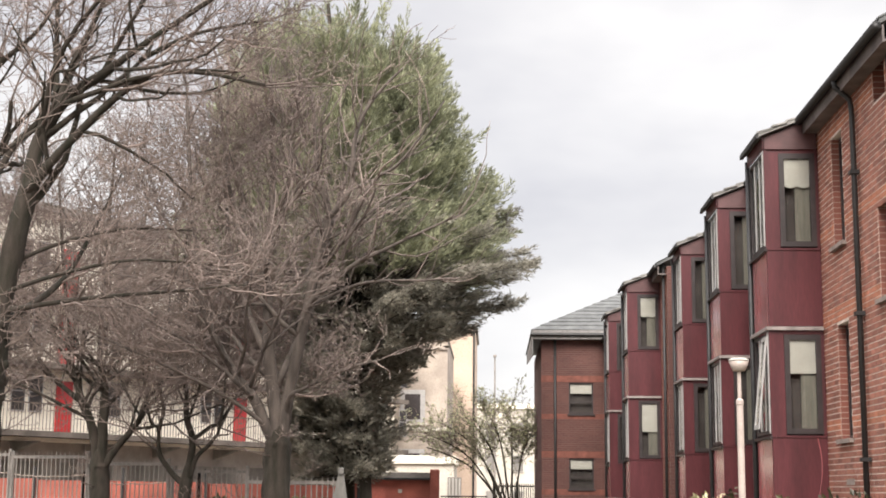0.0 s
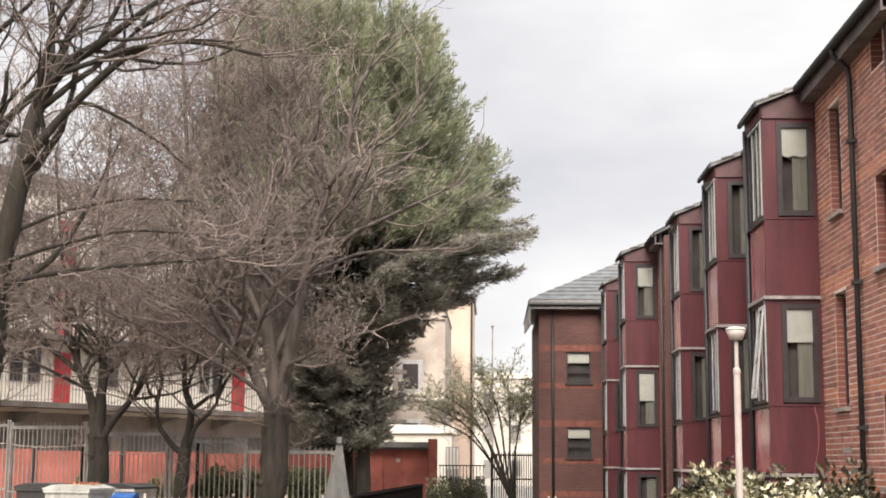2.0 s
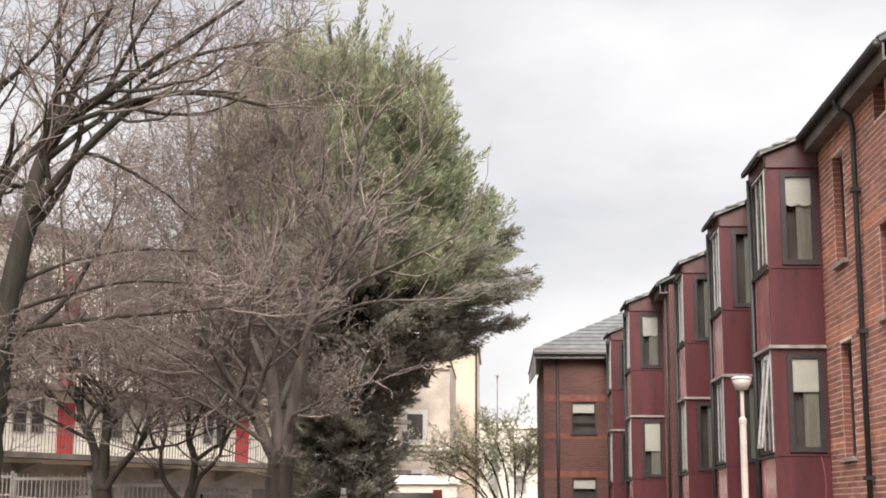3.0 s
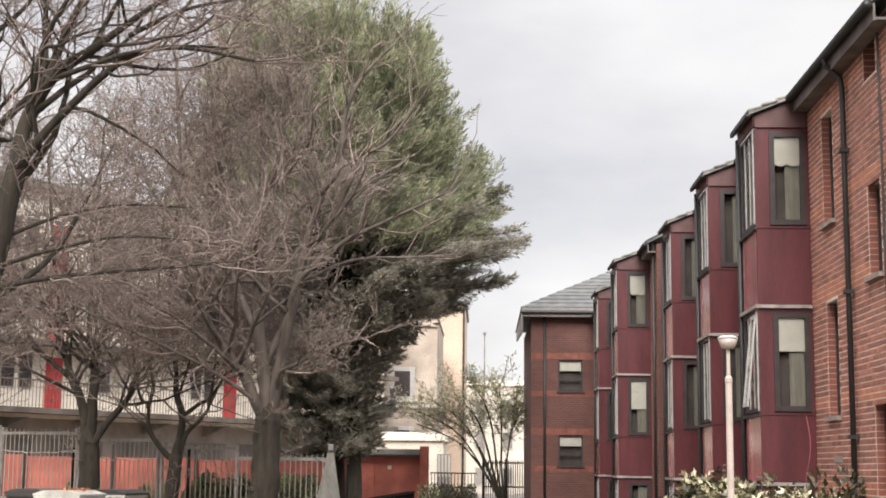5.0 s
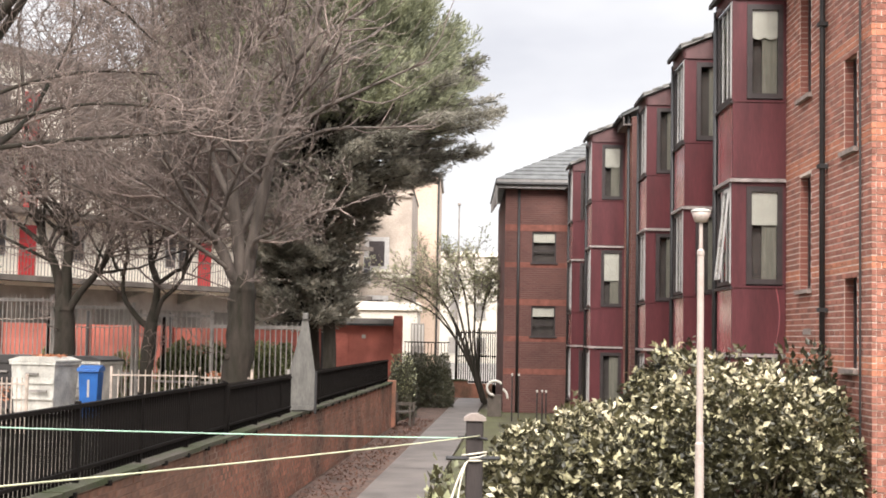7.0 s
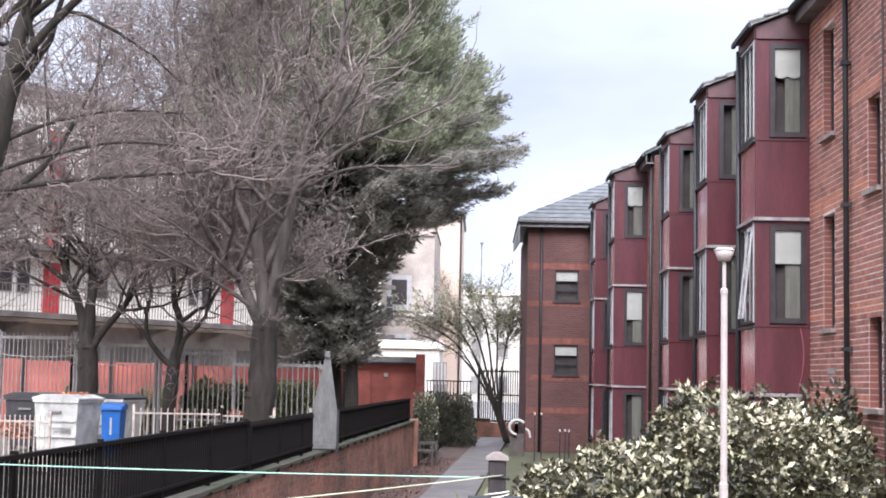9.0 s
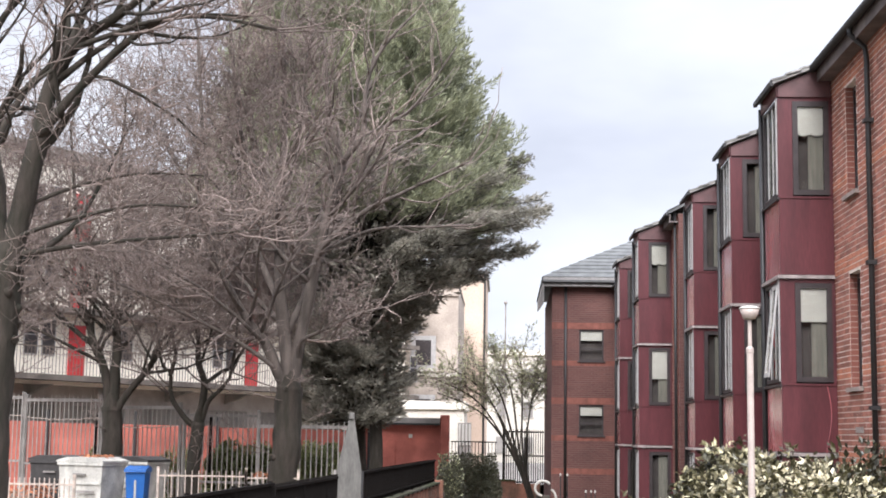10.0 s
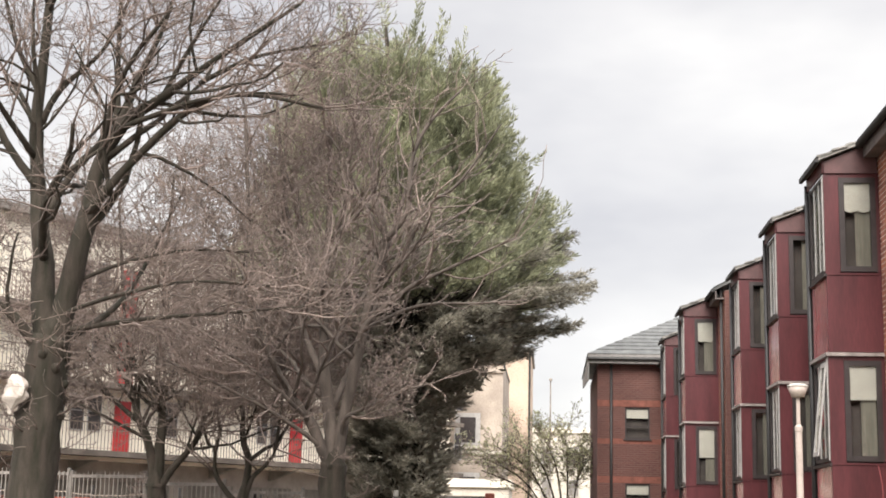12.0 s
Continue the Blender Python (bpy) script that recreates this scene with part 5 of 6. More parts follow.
# tall two-stemmed tree close to the wall
bare_tree("tall bare tree with arching limbs and thick trunk", (-8.85, 24, 0.55),
          ([(-8.87, 24, 0.55), (-8.85, 24, 2.8), (-8.80, 24, 4.4), (-8.68, 24, 5.5)], 0.44, 0.34),
          [([(-8.72, 24, 5.2), (-8.92, 24, 6.3), (-9.1, 24.1, 7.5), (-9.3, 24.2, 8.7), (-9.33, 24.2, 10.2), (-9.25, 24.3, 13.5)], 0.24, 0.06),
           ([(-8.62, 24, 5.3), (-8.42, 24, 6.6), (-8.22, 24, 7.6), (-8.0, 23.9, 8.6), (-7.6, 23.8, 9.3), (-6.9, 23.7, 9.75), (-6.05, 23.5, 10.3), (-4.4, 23.2, 11.3)], 0.22, 0.03),
           ([(-8.2, 23.9, 7.7), (-7.4, 23.7, 8.55), (-6.55, 23.5, 9.3), (-5.9, 23.4, 9.65), (-5.0, 23.2, 9.62), (-3.9, 23, 9.35)], 0.095, 0.02),
           ([(-8.0, 23.9, 8.6), (-7.85, 24.1, 9.3), (-7.95, 24.3, 10.6), (-8.05, 24.5, 12.6)], 0.09, 0.03),
           ([(-7.7, 23.8, 9.2), (-7.45, 24.1, 10.3), (-7.1, 24.3, 11.4), (-6.8, 24.4, 12.8)], 0.085, 0.02),
           ([(-9.25, 24.2, 9.4), (-8.9, 24.1, 10.05), (-8.1, 24, 10.8), (-7.5, 23.9, 12.2)], 0.07, 0.02),
           ([(-6.9, 23.7, 9.75), (-6.4, 23.6, 10.7), (-5.6, 23.5, 12.0)], 0.055, 0.018),
           ([(-6.2, 23.5, 9.95), (-5.2, 23.3, 10.35), (-3.9, 23.0, 10.5)], 0.05, 0.015),
           ([(-8.5, 24, 5.6), (-7.1, 23.6, 5.75), (-5.5, 23.3, 5.85), (-4.1, 23.1, 5.95)], 0.05, 0.015),
           ([(-8.55, 24, 5.9), (-7.4, 23.2, 6.1), (-6.0, 22.8, 6.3), (-4.6, 22.6, 6.2)], 0.042, 0.015),
           ([(-8.5, 24, 6.4), (-7.6, 24.4, 6.9), (-6.6, 24.8, 7.2), (-5.4, 25, 7.2)], 0.042, 0.015),
           ([(-8.75, 24, 5.0), (-9.4, 23.7, 5.9), (-10.4, 23.4, 6.5), (-11.6, 23.2, 7.2)], 0.11, 0.03),
           ([(-9.2, 24.1, 8.2), (-9.8, 24, 9.0), (-10.6, 24, 10.4), (-11.0, 24, 11.8)], 0.09, 0.02),
           ([(-9.33, 24.2, 10.0), (-9.9, 24.3, 11.0), (-10.4, 24.4, 12.6)], 0.07, 0.02),
           ([(-8.7, 24.1, 5.2), (-9.1, 25, 6.0), (-9.3, 26, 6.8), (-9.4, 26.8, 7.8)], 0.07, 0.02),
           ([(-8.55, 24.1, 5.4), (-7.9, 25, 6.2), (-7.6, 25.8, 7.2), (-7.2, 26.4, 8.6)], 0.07, 0.02)],
          11, {**CFG, "kids": [4, 5, 4, 2, 0], "floor": -0.15, "least": 0.005, "steps": [6, 7, 6, 5, 4]}, 0.25, None, 34)
# forked tree by the bins
bare_tree("forked bare tree behind the bins", (-10.0, 36, 0.55),
          ([(-10.0, 36, 0.55), (-10.01, 36, 2.1), (-10.05, 36, 3.2)], 0.27, 0.25),
          [([(-10.08, 36, 3.1), (-10.3, 36, 4.2), (-10.65, 35.9, 5.05), (-10.95, 35.8, 6.4), (-11.3, 35.4, 10.4)], 0.15, 0.03),
           ([(-10.03, 36, 3.1), (-10.03, 36.1, 4.2), (-10.05, 36.2, 5.2), (-10.25, 36.2, 6.4), (-10.1, 36.2, 11.4)], 0.17, 0.03),
           ([(-9.95, 36, 3.05), (-9.6, 35.9, 3.6), (-9.2, 35.8, 4.05), (-8.85, 35.8, 4.6), (-8.45, 35.6, 5.4), (-8.2, 35.4, 9.6)], 0.11, 0.02),
           ([(-10.5, 36, 4.7), (-11.6, 35.6, 5.8), (-12.8, 35, 8.6)], 0.08, 0.02),
           ([(-10.1, 36.2, 5.4), (-9.6, 36.6, 7.2), (-9.3, 37, 10.8)], 0.08, 0.02),
           ([(-10.3, 36, 4.3), (-11.4, 35.2, 4.9), (-12.9, 34.8, 5.6)], 0.05, 0.02),
           ([(-9.1, 35.8, 4.2), (-8.6, 35.2, 4.9), (-7.8, 34.9, 5.6), (-7.0, 34.8, 6.6)], 0.05, 0.02),
           ([(-10.8, 35.9, 5.6), (-12.0, 36.4, 7.4), (-13.4, 36.8, 10.8)], 0.07, 0.02)],
          12, {**CFG, "kids": [6, 6, 5, 3, 0], "clear": 4.1, "wobble": [0.06, 0.18, 0.26, 0.3, 0.3]}, 0.35, None, 4)
bare_tree("small many-stemmed bare tree inside the fence", (-7.9, 36, 0.55),
          ([(-7.92, 36, 0.55), (-7.88, 36, 1.8), (-7.8, 36, 2.85)], 0.19, 0.16),
          [([(-7.85, 36, 2.7), (-8.17, 36, 2.97), (-8.5, 35.9, 3.5), (-8.52, 35.8, 4.1), (-8.8, 35.8, 4.5), (-9.2, 35.5, 7.4)], 0.085, 0.02),
           ([(-8.52, 35.8, 4.0), (-8.4, 35.8, 4.6), (-8.5, 35.8, 5.2), (-8.3, 35.6, 8.0)], 0.06, 0.02),
           ([(-7.8, 36, 2.8), (-7.7, 36.1, 3.75), (-7.9, 36.2, 4.4), (-7.95, 36.2, 5.1), (-8.2, 36.2, 6.2), (-8.0, 36, 9.8)], 0.11, 0.02),
           ([(-7.72, 36, 2.85), (-7.55, 36, 3.4), (-7.15, 35.9, 3.8), (-6.9, 35.8, 4.6), (-6.6, 35.5, 8.8)], 0.075, 0.02),
           ([(-7.7, 36, 3.8), (-7.3, 36.2, 4.15), (-6.94, 36.3, 4.45), (-6.1, 36.4, 6.2), (-5.9, 36.4, 8.2)], 0.06, 0.02)],
          13, {**CFG, "kids": [5, 6, 5, 3, 0], "clear": 3.7, "wobble": [0.06, 0.22, 0.3, 0.34, 0.34]}, 0.35, None, 3)
# large spreading tree before the conifer, thinning out towards its sunny side and top
def thin_out(p):
    side = 1.0 if p.x < -4.2 else max(0.05, 1.0 - 0.42 * (p.x + 4.2))
    roof = 11.8 if p.x < -4.6 else 9.5
    top = 1.0 if p.z < roof else max(0.1, 1.0 - 0.36 * (p.z - roof))
    return side * top


bare_tree("large spreading bare tree before the conifer", (-5.2, 33, 0.55),
          ([(-5.2, 33, 0.55), (-5.12, 33, 1.8), (-5.05, 33, 3.0), (-5.02, 33, 3.7)], 0.37, 0.30),
          [([(-5.06, 33, 3.6), (-5.4, 32.9, 4.2), (-5.65, 32.8, 4.75), (-6.05, 32.6, 5.3), (-6.6, 32.3, 6.4), (-7.0, 32, 8.6), (-7.3, 32, 12.0)], 0.15, 0.035),
           ([(-5.06, 33, 3.6), (-5.15, 33, 4.6), (-5.3, 32.9, 6.0), (-5.37, 32.8, 7.7), (-5.3, 32.7, 9.8), (-5.4, 32.5, 12.6)], 0.19, 0.04),
           ([(-5.36, 32.8, 7.4), (-5.8, 32.7, 8.6), (-6.3, 32.6, 9.6), (-6.7, 32.5, 12.8)], 0.08, 0.03),
           ([(-4.98, 33, 3.6), (-4.8, 33, 4.9), (-4.5, 32.9, 6.4), (-4.17, 32.7, 7.9), (-3.92, 32.6, 9.0), (-4.2, 32.5, 9.9), (-4.3, 32.4, 11.4)], 0.16, 0.035),
           ([(-3.95, 32.6, 8.9), (-3.42, 32.5, 9.6), (-3.34, 32.5, 10.8), (-2.95, 32.4, 11.7), (-2.2, 32.3, 12.5)], 0.08, 0.025),
           ([(-4.6, 32.9, 6.2), (-4.34, 32.7, 6.9), (-3.36, 32.3, 7.7), (-2.37, 32, 8.15), (-1.3, 31.7, 8.6), (-0.8, 31.5, 8.8)], 0.08, 0.012),
           ([(-3.6, 32.6, 8.3), (-2.91, 32.4, 9.7), (-2.2, 32.2, 10.2), (-1.2, 32, 11.6)], 0.06, 0.018),
           ([(-4.4, 32.8, 6.8), (-3.16, 32.9, 7.4), (-1.67, 33, 7.5), (-1.0, 33.2, 7.6)], 0.05, 0.012),
           ([(-4.85, 33, 4.2), (-4.76, 32.7, 4.7), (-4.31, 32.4, 4.92), (-3.4, 32, 5.3), (-2.6, 31.8, 5.5)], 0.06, 0.02),
           ([(-5.1, 33, 3.9), (-6.2, 32.4, 4.7), (-7.6, 31.8, 5.4), (-9.0, 31.4, 6.0)], 0.06, 0.02),
           ([(-5.3, 33, 5.6), (-6.1, 33.6, 7.2), (-6.6, 34, 9.0), (-6.7, 34, 13.0)], 0.09, 0.03),
           ([(-5.1, 33, 5.0), (-4.4, 34, 7.2), (-4.0, 34.4, 9.4), (-3.4, 34.4, 11.4)], 0.09, 0.03),
           ([(-5.35, 32.8, 8.6), (-4.9, 32.6, 9.8), (-4.85, 32.4, 10.8), (-4.6, 32.3, 12.2)], 0.06, 0.025)],
          14, {**CFG, "kids": [5, 6, 5, 3, 0], "clear": 3.9, "keep": thin_out, "lift": [0.2, 0.45, 0.6, 0.5, 0.3], "wobble": [0.06, 0.18, 0.26, 0.28, 0.28]}, 0.3, M_LIMB, 6)

# ---- the tall conifer and the dark one under it ----
rng = np.random.default_rng(5)


def plume(pts, nrm, start, axis, length, width, count, rng):
    """A tapering spray: blades set along an axis, leaning forward, thickest a third of the way up."""
    axis = axis.normalized()
    side = axis.cross(Vector((rng.normal(), rng.normal(), rng.normal()))).normalized()
    other = axis.cross(side)
    curl = Vector((rng.normal() * 0.12, rng.normal() * 0.12, 0.16)) * length
    f = rng.random(count) ** 0.8
    r = width * np.sqrt(rng.random(count)) * (1.08 - f) * np.minimum(1, 0.35 + 2.6 * f)
    a = rng.uniform(0, 6.283, count)
    A, S, O, C = (np.array(v) for v in (axis, side, other, curl))
    out = np.cos(a)[:, None] * S + np.sin(a)[:, None] * O
    pts.append(np.array(start) + f[:, None] * A * length + (f ** 2)[:, None] * C + r[:, None] * out)
    nrm.append(A * 1.1 + out * 0.55 + np.array([0, 0, 0.2]))


con = thing("conifer", "tall dense olive green conifer with upswept tips", "tree", "conifers")
ced = thing("conifer", "broad dark blue-green conifer with layered drooping boughs", "tree", "conifers")
CY = 45.0
w, w2 = Shape(), Shape()
limb(w2, [(-4.0, CY - 0.4, 0.5), (-4.05, CY - 0.4, 3), (-4.2, CY - 0.2, 6), (-4.5, CY, 9.4)], 0.26, 0.06)
limb(w, [(-4.6, CY + 0.8, 0.5), (-4.8, CY + 0.8, 4), (-5.0, CY + 0.5, 9), (-5.3, CY, 15), (-5.6, CY, 18.6)], 0.30, 0.05)
PROF_Z = [2.4, 3.2, 4.2, 5.3, 6.0, 6.7, 7.4, 8.3, 9.2, 10.5, 11.8, 12.8, 14.1, 15.4, 16.4, 17.2, 18.2, 19.0]
PROF_R = [0.5, 1.45, 1.6, 1.65, 2.4, 3.4, 4.5, 5.2, 5.4, 5.3, 4.8, 4.5, 4.1, 3.7, 3.4, 3.1, 2.4, 1.3]


def axis_x(z):
    return -4.3 - 0.075 * (z - 3)


P, N, P2, N2 = [], [], [], []
# upswept sprays over the tall crown
for i in range(2200):
    z = 9.3 + 7.6 * rng.random() ** 1.05
    R = float(np.interp(z, PROF_Z, PROF_R))
    a = rng.uniform(0, 2 * math.pi)
    lump = noise.noise((math.cos(a) * 2.4, math.sin(a) * 2.4, z * 0.5)) + 0.6 * noise.noise((math.cos(a) * 5.5, math.sin(a) * 5.5, z * 1.3))
    R *= 0.92 + 0.24 * lump - 0.36 * rng.random() ** 2.5
    up = float(np.interp(z, [8, 11, 14, 18], [0.28, 0.55, 0.95, 1.7]))
    out = Vector((math.cos(a), math.sin(a), up)).normalized()
    n = int(60 + 26 * rng.random())
    L = rng.uniform(0.9, 1.7)
    tip = Vector((axis_x(z) + R * math.cos(a), CY + R * math.sin(a), z))
    plume(P, N, tip - out * L * 0.8, out, L, rng.uniform(0.17, 0.3), n, rng)
    if i % 6 == 0:
        w.tube([Vector((axis_x(z), CY, z - 0.4 * R)), tip - out * L * 0.9, tip - out * 0.3], [0.05, 0.03, 0.01], 4)
# tall leaders
for tx, ty, tz in ((-7.9, 0.2, 18.2), (-7.3, 0.5, 19.4), (-6.5, -0.6, 18.7), (-5.8, 0.1, 19.7), (-5.2, 0.8, 18.8), (-4.5, -0.4, 19.4), (-3.7, 0.3, 19.1), (-2.9, -0.3, 18.2), (-2.2, 0.2, 17.2), (-1.6, -0.2, 16.0)):
    lean = Vector((0.16 * (tx + 5.4) / 2, 0.05 * ty, 1.0))
    for k in range(12):
        drop = 0.28 * k
        s0 = Vector((tx, CY + ty, tz)) - lean * (drop + 0.75)
        for j in range(1 + k // 3):
            dirn = lean.normalized() + Vector((rng.normal(), rng.normal(), 0)) * (0.1 + 0.06 * k)
            plume(P, N, s0 + Vector((rng.normal(), rng.normal(), 0)) * 0.035 * k, dirn, rng.uniform(0.6, 0.95), 0.11 + 0.012 * k, 34, rng)
# flat boughs in tiers, with gaps between, on the dark conifer
for tier in range(10):
    zt = 3.2 + 0.78 * tier
    R0 = float(np.interp(zt, PROF_Z, PROF_R)) * (1.1 if 7.6 < zt < 9.8 else 1.0)
    lean = 0.75 if zt < 6.6 else 0.0
    R0 += 0.45 * lean
    for b in range(int(9 + 3 * R0 + 6 * lean)):
        a = rng.uniform(0, 2 * math.pi)
        R = R0 * (1.0 - 0.4 * rng.random() ** 2 + 0.2 * noise.noise((math.cos(a) * 2, math.sin(a) * 2, tier * 3.1)))
        z = zt + rng.normal(0, 0.26)
        d = Vector((math.cos(a), math.sin(a), 0))
        root = Vector((axis_x(z) + 0.1 - lean, CY, z + 0.1))
        tip = root + d * R + Vector((0, 0, 0.1 * R - 0.12))
        mid = root.lerp(tip, 0.55) + Vector((0, 0, -0.16))
        w2.tube([root, mid, tip], [0.05, 0.03, 0.012], 4)
        across = Vector((-d.y, d.x, 0))
        for k in range(int(5 + R * 3.2)):
            f = 0.25 + 0.75 * math.sqrt(rng.random())
            q = (root.lerp(mid, f / 0.55) if f < 0.55 else mid.lerp(tip, (f - 0.55) / 0.45))
            q = q + across * rng.normal(0, 0.16 + 0.10 * R * (1 - f)) + Vector((0, 0, rng.normal(0, 0.07)))
            dirn = d * 0.9 + across * rng.normal(0, 0.55) + Vector((0, 0, rng.uniform(-0.1, 0.45)))
            plume(P2, N2, q - dirn * 0.25, dirn, rng.uniform(0.45, 0.8), rng.uniform(0.10, 0.19), 54, rng)
# close growth inside that keeps the crowns dark
for (pts, nrm, za, zb, n) in ((P, N, 9.4, 16.6, 18000), (P2, N2, 3.0, 10.0, 9000)):
    z = rng.uniform(za, zb, n)
    r = np.interp(z, PROF_Z, PROF_R) * 0.72 * np.sqrt(rng.random(n))
    a = rng.uniform(0, 6.283, n)
    pts.append(np.stack([-4.3 - 0.075 * (z - 3) + r * np.cos(a), CY + r * np.sin(a), z], 1))
    nrm.append(np.stack([np.cos(a), np.sin(a), 0.6 + 0 * a], 1))
inner, inner2 = (P.pop(), N.pop()), (P2.pop(), N2.pop())
crown = leaves(np.concatenate(P), np.concatenate(N), 0.21, 0.10, rng, 0.0, 0.3)
merge(crown, leaves(*inner, 0.3, 0.2, rng, 0.0, 0.8))
boughs = leaves(np.concatenate(P2), np.concatenate(N2), 0.20, 0.07, rng, 0.0, 0.35)
merge(boughs, leaves(*inner2, 0.26, 0.18, rng, 0.0, 0.8))
part("trunk", w2, M_BARK, ced, smooth=True)
part("crown", boughs, M_CEDAR, ced, "layered dark needle boughs")
part("trunk", w, M_BARK, con, smooth=True)
part("crown", crown, M_CONIFER, con, "dense olive green needle sprays")


def mound(name, label, cat, cx, cy, z0, rx, ry, h, n, size, mat, slim=0.3, seed=1, mat2=None, share=0.0, stems=30, tagkind="", power=0.5):
    """A leafy shrub: stems from the ground and leaves over a lumpy dome."""
    r = np.random.default_rng(seed)
    ob = thing(name, label, cat, kind=tagkind)
    s = Shape()
    for k in range(stems):
        a, q = r.uniform(0, 6.283), r.uniform(0.1, 0.8)
        b = Vector((cx + 0.4 * rx * q * math.cos(a), cy + 0.4 * ry * q * math.sin(a), z0 - 0.05))
        t = Vector((cx + rx * q * math.cos(a), cy + ry * q * math.sin(a), z0 + h * (0.55 + 0.38 * (1 - q))))
        s.tube([b, b.lerp(t, 0.5) + Vector((0, 0, 0.15 * h)), t], [0.02, 0.014, 0.006], 5)
    part("woody_base", s, M_STEM, ob)
    u = r.uniform(-1, 1, n * 2)
    a = r.uniform(0, 6.283, n * 2)
    zz = np.abs(u) ** 0.8
    rad = np.sqrt(np.clip(1 - zz ** 2.2, 0, 1)) ** power
    d = np.stack([rad * np.cos(a), rad * np.sin(a), zz], 1)
    lump = np.array([noise.noise((p[0] * 2.3 + seed, p[1] * 2.3, p[2] * 2.3)) + 0.5 * noise.noise((p[0] * 6, p[1] * 6 + seed, p[2] * 6)) for p in d])
    depth = 1 - 0.28 * r.random(n * 2) ** 2.0
    sc = (1 + 0.15 * lump) * depth
    pts = np.stack([cx + rx * d[:, 0] * sc, cy + ry * d[:, 1] * sc, z0 + h * np.maximum(d[:, 2], 0.02) * sc], 1)
    nor = np.stack([d[:, 0], d[:, 1], d[:, 2] + 0.35], 1)
    # more pale leaves higher up, as if the top caught the light
    pick = r.random(n * 2) < share * np.clip(0.1 + 1.5 * d[:, 2] ** 1.5 + 1.1 * lump, 0.08, 2.2)
    part("foliage", leaves(pts[~pick], nor[~pick], size, slim, r, 0.1, 0.7), mat, ob)
    if mat2 is not None:
        part("pale_leaves", leaves(pts[pick] + nor[pick] * 0.02, nor[pick], size, slim, r, 0.0, 0.7), mat2, ob, "pale cream leaves, thicker on top as painted highlights")
    # dense inner growth
    ins = pts[: n // 2] * 1.0
    ins = np.array([cx, cy, z0]) + (ins - np.array([cx, cy, z0])) * 0.8
    part("inner_foliage", leaves(ins, nor[: n // 2], size * 1.3, slim * 1.2, r, 0.1, 1.0), mat, ob)
    return ob


def rosette_shrub(label, cx, cy, rx, ry, h, n, size, seed, share):
    """A shrub whose leaves stand in whorls at the shoot ends, the upper whorls mostly cream as painted highlights, dark
    gaps low down.
    """
    r = np.random.default_rng(seed)
    ob = thing("variegated_shrub", label, "shrub")
    s = Shape()
    for k in range(46):
        a, q = r.uniform(0, 6.283), r.uniform(0.1, 0.9)
        b = Vector((cx + 0.4 * rx * q * math.cos(a), cy + 0.4 * ry * q * math.sin(a), -0.05))
        t = Vector((cx + 0.9 * rx * q * math.cos(a), cy + 0.9 * ry * q * math.sin(a), h * (0.5 + 0.4 * (1 - q))))
        s.tube([b, b.lerp(t, 0.5) + Vector((0, 0, 0.15 * h)), t], [0.02, 0.014, 0.006], 5)
    part("woody_base", s, M_STEM, ob)
    groups = {False: ([], []), True: ([], [])}
    for k in range(n):
        a = r.uniform(0, 6.283)
        zz = r.random() ** 0.75
        rad = math.sqrt(max(0, 1 - zz ** 2.4)) ** 0.6
        d = Vector((rad * math.cos(a), rad * math.sin(a), zz))
        lump = noise.noise((d.x * 2.6 + seed, d.y * 2.6, d.z * 2.6)) + 0.6 * noise.noise((d.x * 6.5, d.y * 6.5 + seed, d.z * 6.5))
        if zz < 0.6 and lump < -0.05 and r.random() < 0.75:
            continue
        sc = (1 + 0.13 * lump) * (1 - 0.22 * r.random() ** 2) + (0.07 * r.random() if r.random() < 0.12 else 0)
        p = Vector((cx + rx * d.x * sc, cy + ry * d.y * sc, h * max(d.z, 0.03) * sc))
        nor = Vector((d.x, d.y, d.z + 0.45)).normalized()
        u = nor.cross(Vector((r.normal(), r.normal(), r.normal()))).normalized()
        v = nor.cross(u)
        # pale whorls increase with height, standing for light on the crown
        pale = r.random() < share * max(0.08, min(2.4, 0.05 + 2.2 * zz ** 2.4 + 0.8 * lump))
        m = 6 + int(4 * r.random())
        for j in range(m):
            b = 6.283 * j / m + r.normal() * 0.2
            lean = 0.35 + 0.75 * r.random()
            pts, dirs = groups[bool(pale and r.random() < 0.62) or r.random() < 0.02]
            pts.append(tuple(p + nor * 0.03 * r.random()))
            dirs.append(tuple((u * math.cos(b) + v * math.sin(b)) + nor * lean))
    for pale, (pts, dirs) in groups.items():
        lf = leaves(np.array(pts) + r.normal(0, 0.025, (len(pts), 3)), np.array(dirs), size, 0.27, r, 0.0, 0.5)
        part("pale_foliage" if pale else "foliage", lf, M_SHRUBW if pale else M_SHRUB, ob, "pale cream leaves, thicker on top as painted highlights" if pale else "")
    return ob


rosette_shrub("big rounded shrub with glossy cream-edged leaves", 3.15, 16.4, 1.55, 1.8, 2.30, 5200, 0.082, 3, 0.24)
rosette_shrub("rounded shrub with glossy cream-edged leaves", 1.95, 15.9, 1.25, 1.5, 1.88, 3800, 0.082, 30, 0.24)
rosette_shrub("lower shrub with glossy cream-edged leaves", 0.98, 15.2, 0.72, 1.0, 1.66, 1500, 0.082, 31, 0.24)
mound("shrub", "small leafy shrub at the foot of the clothes post", "shrub", -0.03, 10.2, 0, 0.24, 0.45, 1.62, 1000, 0.075, M_SHRUB, 0.3, 4, M_SMALL, 0.2, 12)
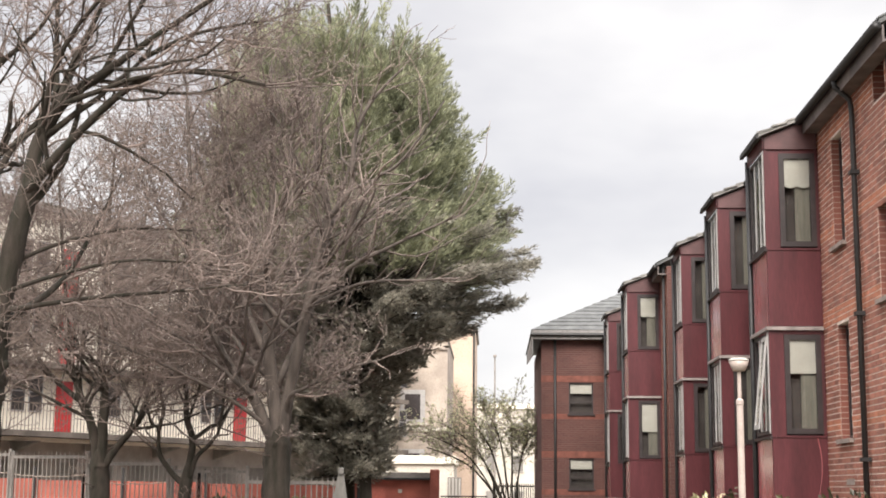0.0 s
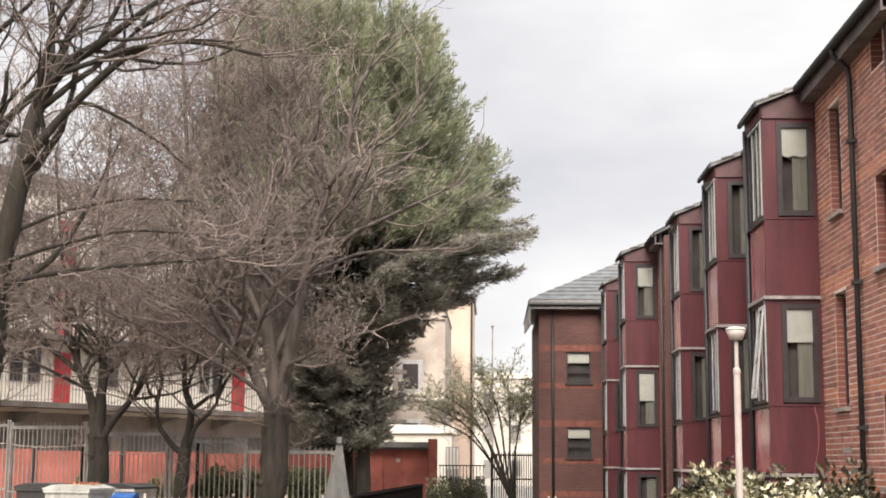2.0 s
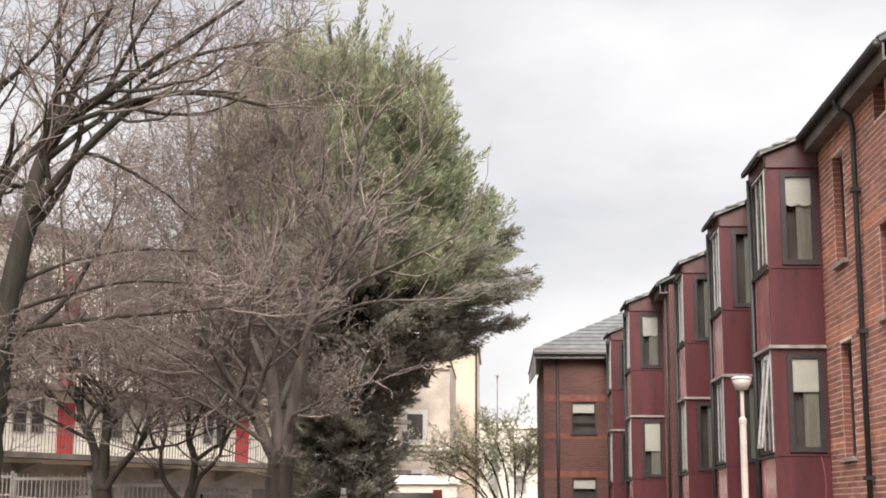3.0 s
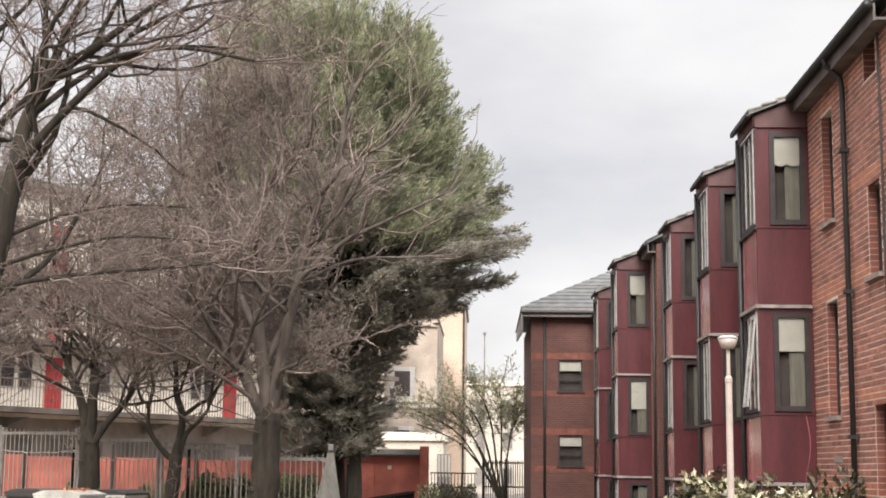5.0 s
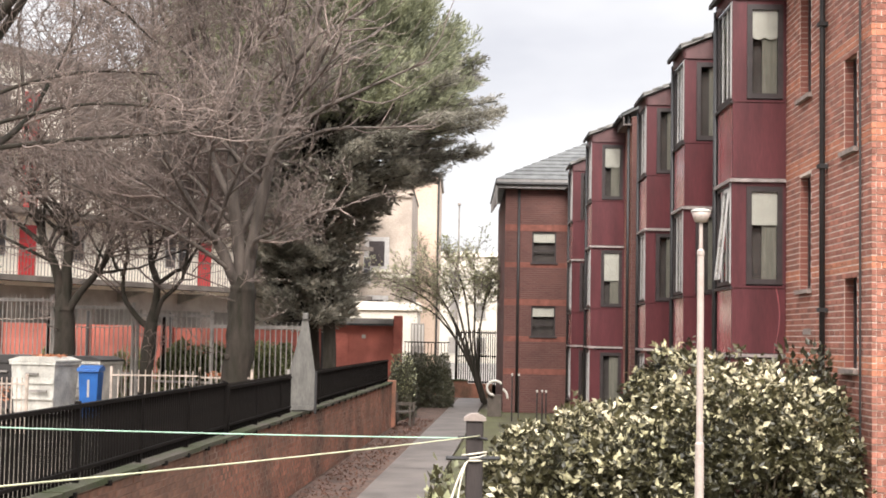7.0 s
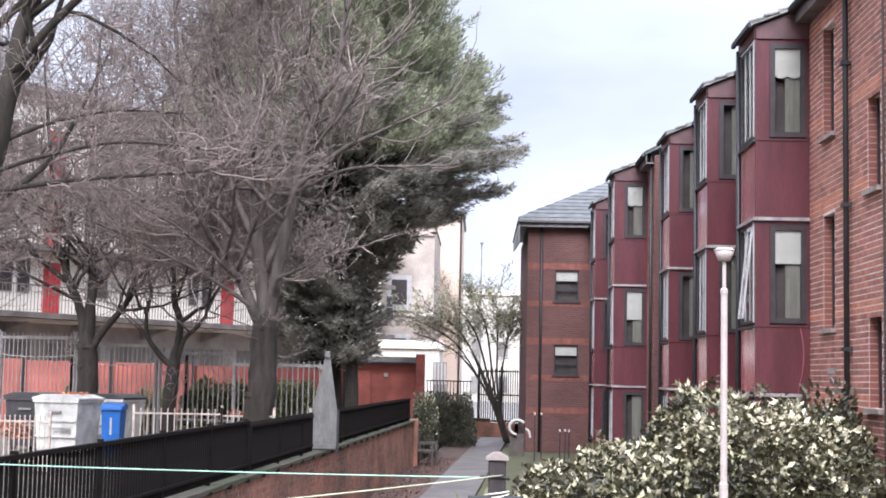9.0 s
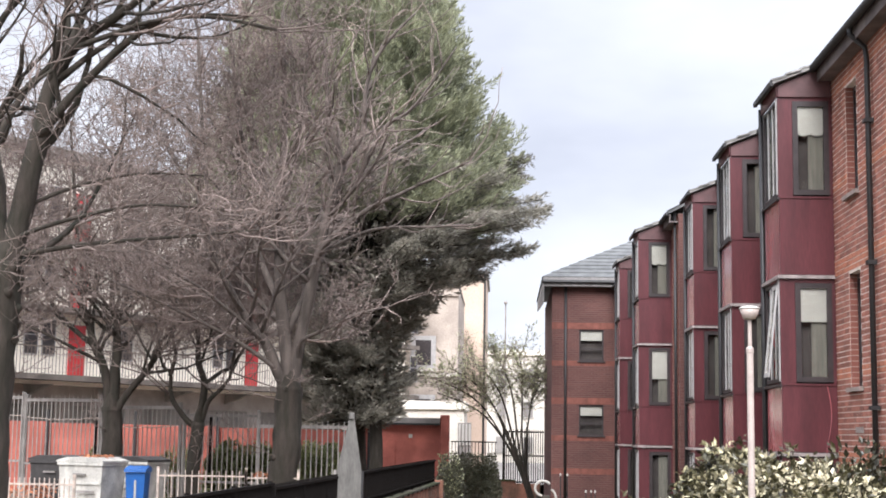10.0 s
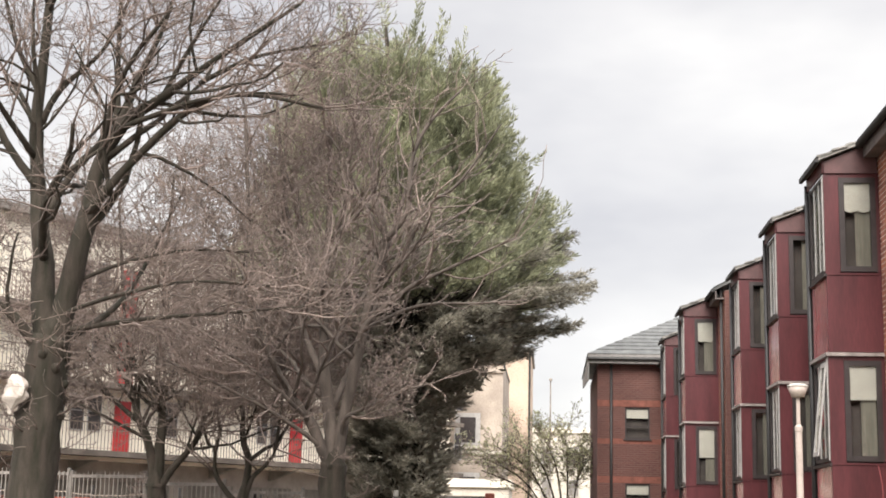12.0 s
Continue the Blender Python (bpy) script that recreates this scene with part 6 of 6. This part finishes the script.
mound("shrub", "dark shrub against the brick wall", "shrub", 4.1, 17.0, 0, 0.55, 1.1, 2.4, 2200, 0.09, M_SHRUB, 0.3, 5, None, 0, 12)
mound("clipped_bush", "rounded clipped green bush behind the fence", "bush", -7.3, 40, 0.55, 1.2, 0.8, 1.7, 6500, 0.09, M_HEDGE, 0.3, 6)
mound("clipped_bush", "rounded clipped green bush behind the fence", "bush", -5.2, 38.5, 0.55, 0.9, 0.8, 1.75, 6000, 0.09, M_HEDGE, 0.3, 7)
mound("clipped_bush", "small dark bush against the red wall", "bush", -12.2, 43, 0.55, 0.6, 0.5, 1.6, 1200, 0.09, M_HEDGE, 0.3, 8)
mound("clipped_bush", "small dark bush against the red wall", "bush", -10.0, 43.5, 0.55, 0.7, 0.5, 1.5, 1200, 0.09, M_HEDGE, 0.3, 9)
mound("shrub", "dark green shrub at the end of the bed", "shrub", -1.1, 52.5, 0.0, 1.0, 1.6, 1.9, 4200, 0.085, M_BEDSHRUB, 0.3, 10)
mound("shrub", "straggly shrub beside the bench", "shrub", -1.7, 44.5, 0.0, 0.42, 0.9, 2.0, 1900, 0.08, M_BEDSHRUB, 0.3, 11, M_SMALL, 0.16)
mound("shrub", "low dark shrub under the conifer", "shrub", -3.6, 41, 0.55, 1.0, 0.8, 0.9, 1500, 0.09, M_HEDGE, 0.3, 12)

# small tree in young leaf by the gate
rg = random.Random(21)
yt = thing("young_tree", "small leaning tree with wide pale young crown", "tree")
wd, tw = Shape(), Shape()
for (tx, dz, r0) in ((-2.7, 4.3, 0.07), (-2.9, 4.9, 0.05), (-2.2, 5.3, 0.06), (-1.2, 5.5, 0.07), (-0.3, 5.7, 0.06), (0.6, 5.6, 0.06), (1.4, 5.1, 0.05), (-1.6, 4.6, 0.05), (1.3, 4.6, 0.04)):
    x0 = 1.15 + rg.uniform(-0.12, 0.12)
    x1 = 0.75 + 0.12 * (tx - 0.75)
    fine, rad = limb(wd, [(x0, 56, 0), (x1, 56, 1.9), (x1 + (tx - x1) * 0.42, 56.1, 1.9 + (dz - 1.9) * 0.68), (tx, 56 + rg.uniform(-0.5, 0.5), dz)], r0, 0.018, 6)
    for k in range(13):
        i = rg.randint(8, len(fine) - 2)
        d = (fine[i + 1] - fine[i]).normalized()
        nd = (d + Vector((rg.gauss(0, 0.7), rg.gauss(0, 0.7), rg.gauss(0.05, 0.35)))).normalized()
        grow(wd, tw, fine[i].copy(), nd, rg.uniform(0.7, 1.4), 0.014, 2, rg, {**CFG, "kids": [4, 5, 5, 4, 0], "least": 0.005, "clear": 2.9})
part("trunk", wd, M_BARK, yt, smooth=True)
part("twig_crown", tw, M_TWIG, yt)
tp = np.array(tw.v)
rng2 = np.random.default_rng(8)
tp = tp[tp[:, 2] > 2.9]
tp = tp[rng2.integers(0, len(tp), 10000)]
part("crown", leaves(tp, np.tile([0, 0, 0.4], (len(tp), 1)), 0.075, 0.34, rng2, 0.0, 0.9), M_SMALL, yt, "sparse pale green young leaves")

# torn bag snagged on the tall tree's trunk
bag = Shape()
rings, around = 13, 16
bv = []
for i in range(rings):
    t = i / (rings - 1)
    r = 0.05 + 0.15 * math.sin(math.pi * min(1, t * 1.15)) ** 0.7
    for k in range(around):
        a = 2 * math.pi * k / around
        rr = r * (1 + 0.55 * noise.noise((math.cos(a) * 2.1, math.sin(a) * 2.1, t * 4.0)))
        bv.append((-9.12 + rr * math.cos(a) + 0.05 * math.sin(5 * t), 23.52 + 0.5 * rr * math.sin(a), 4.78 - 0.66 * t + 0.05 * noise.noise((a, t * 3, 2))))
bf = [(i * around + k, (i + 1) * around + k, (i + 1) * around + (k + 1) % around, i * around + (k + 1) % around) for i in range(rings - 1) for k in range(around)]
bf += [tuple(range(around)), tuple(reversed(range((rings - 1) * around, rings * around)))]
bag.add(bv, bf)
solid("plastic_bag", bag, M_BAG, "torn white plastic bag snagged on a tree trunk", "bag")

# ---- bricks of the retaining wall ----
SLOPE = math.degrees(math.atan2(-(WALL_B.x - WALL_A.x), WALL_B.y - WALL_A.y))
old_me = Shape().box(-0.03, 0.005, 0.005, 0.0, 0.220, 0.070, None, 0.004).mesh("brick", M_OLDBRICK)
rest = Shape()
count = 0
for r in range(16):
    z = 0.06 + r * 0.075
    y = 8.0 + 0.1125 * (r % 2)
    while y < 39.8:
        x = WALL_A.x + (WALL_B.x - WALL_A.x) * (y - WALL_A.y) / (WALL_B.y - WALL_A.y) + rnd.uniform(-0.002, 0.003)
        if 11.0 < y < 16.0 and 0.25 < z and count < 300:
            piece("brick", old_me, wall_face, x, y, z, SLOPE)
            count += 1
        else:
            rest.box(x - 0.03, y + 0.005, z + 0.005, x, y + 0.220, z + 0.070)
        y += 0.225
part("bricks", rest, M_OLDBRICK_J, wall_face)["kind"] = "stuff"
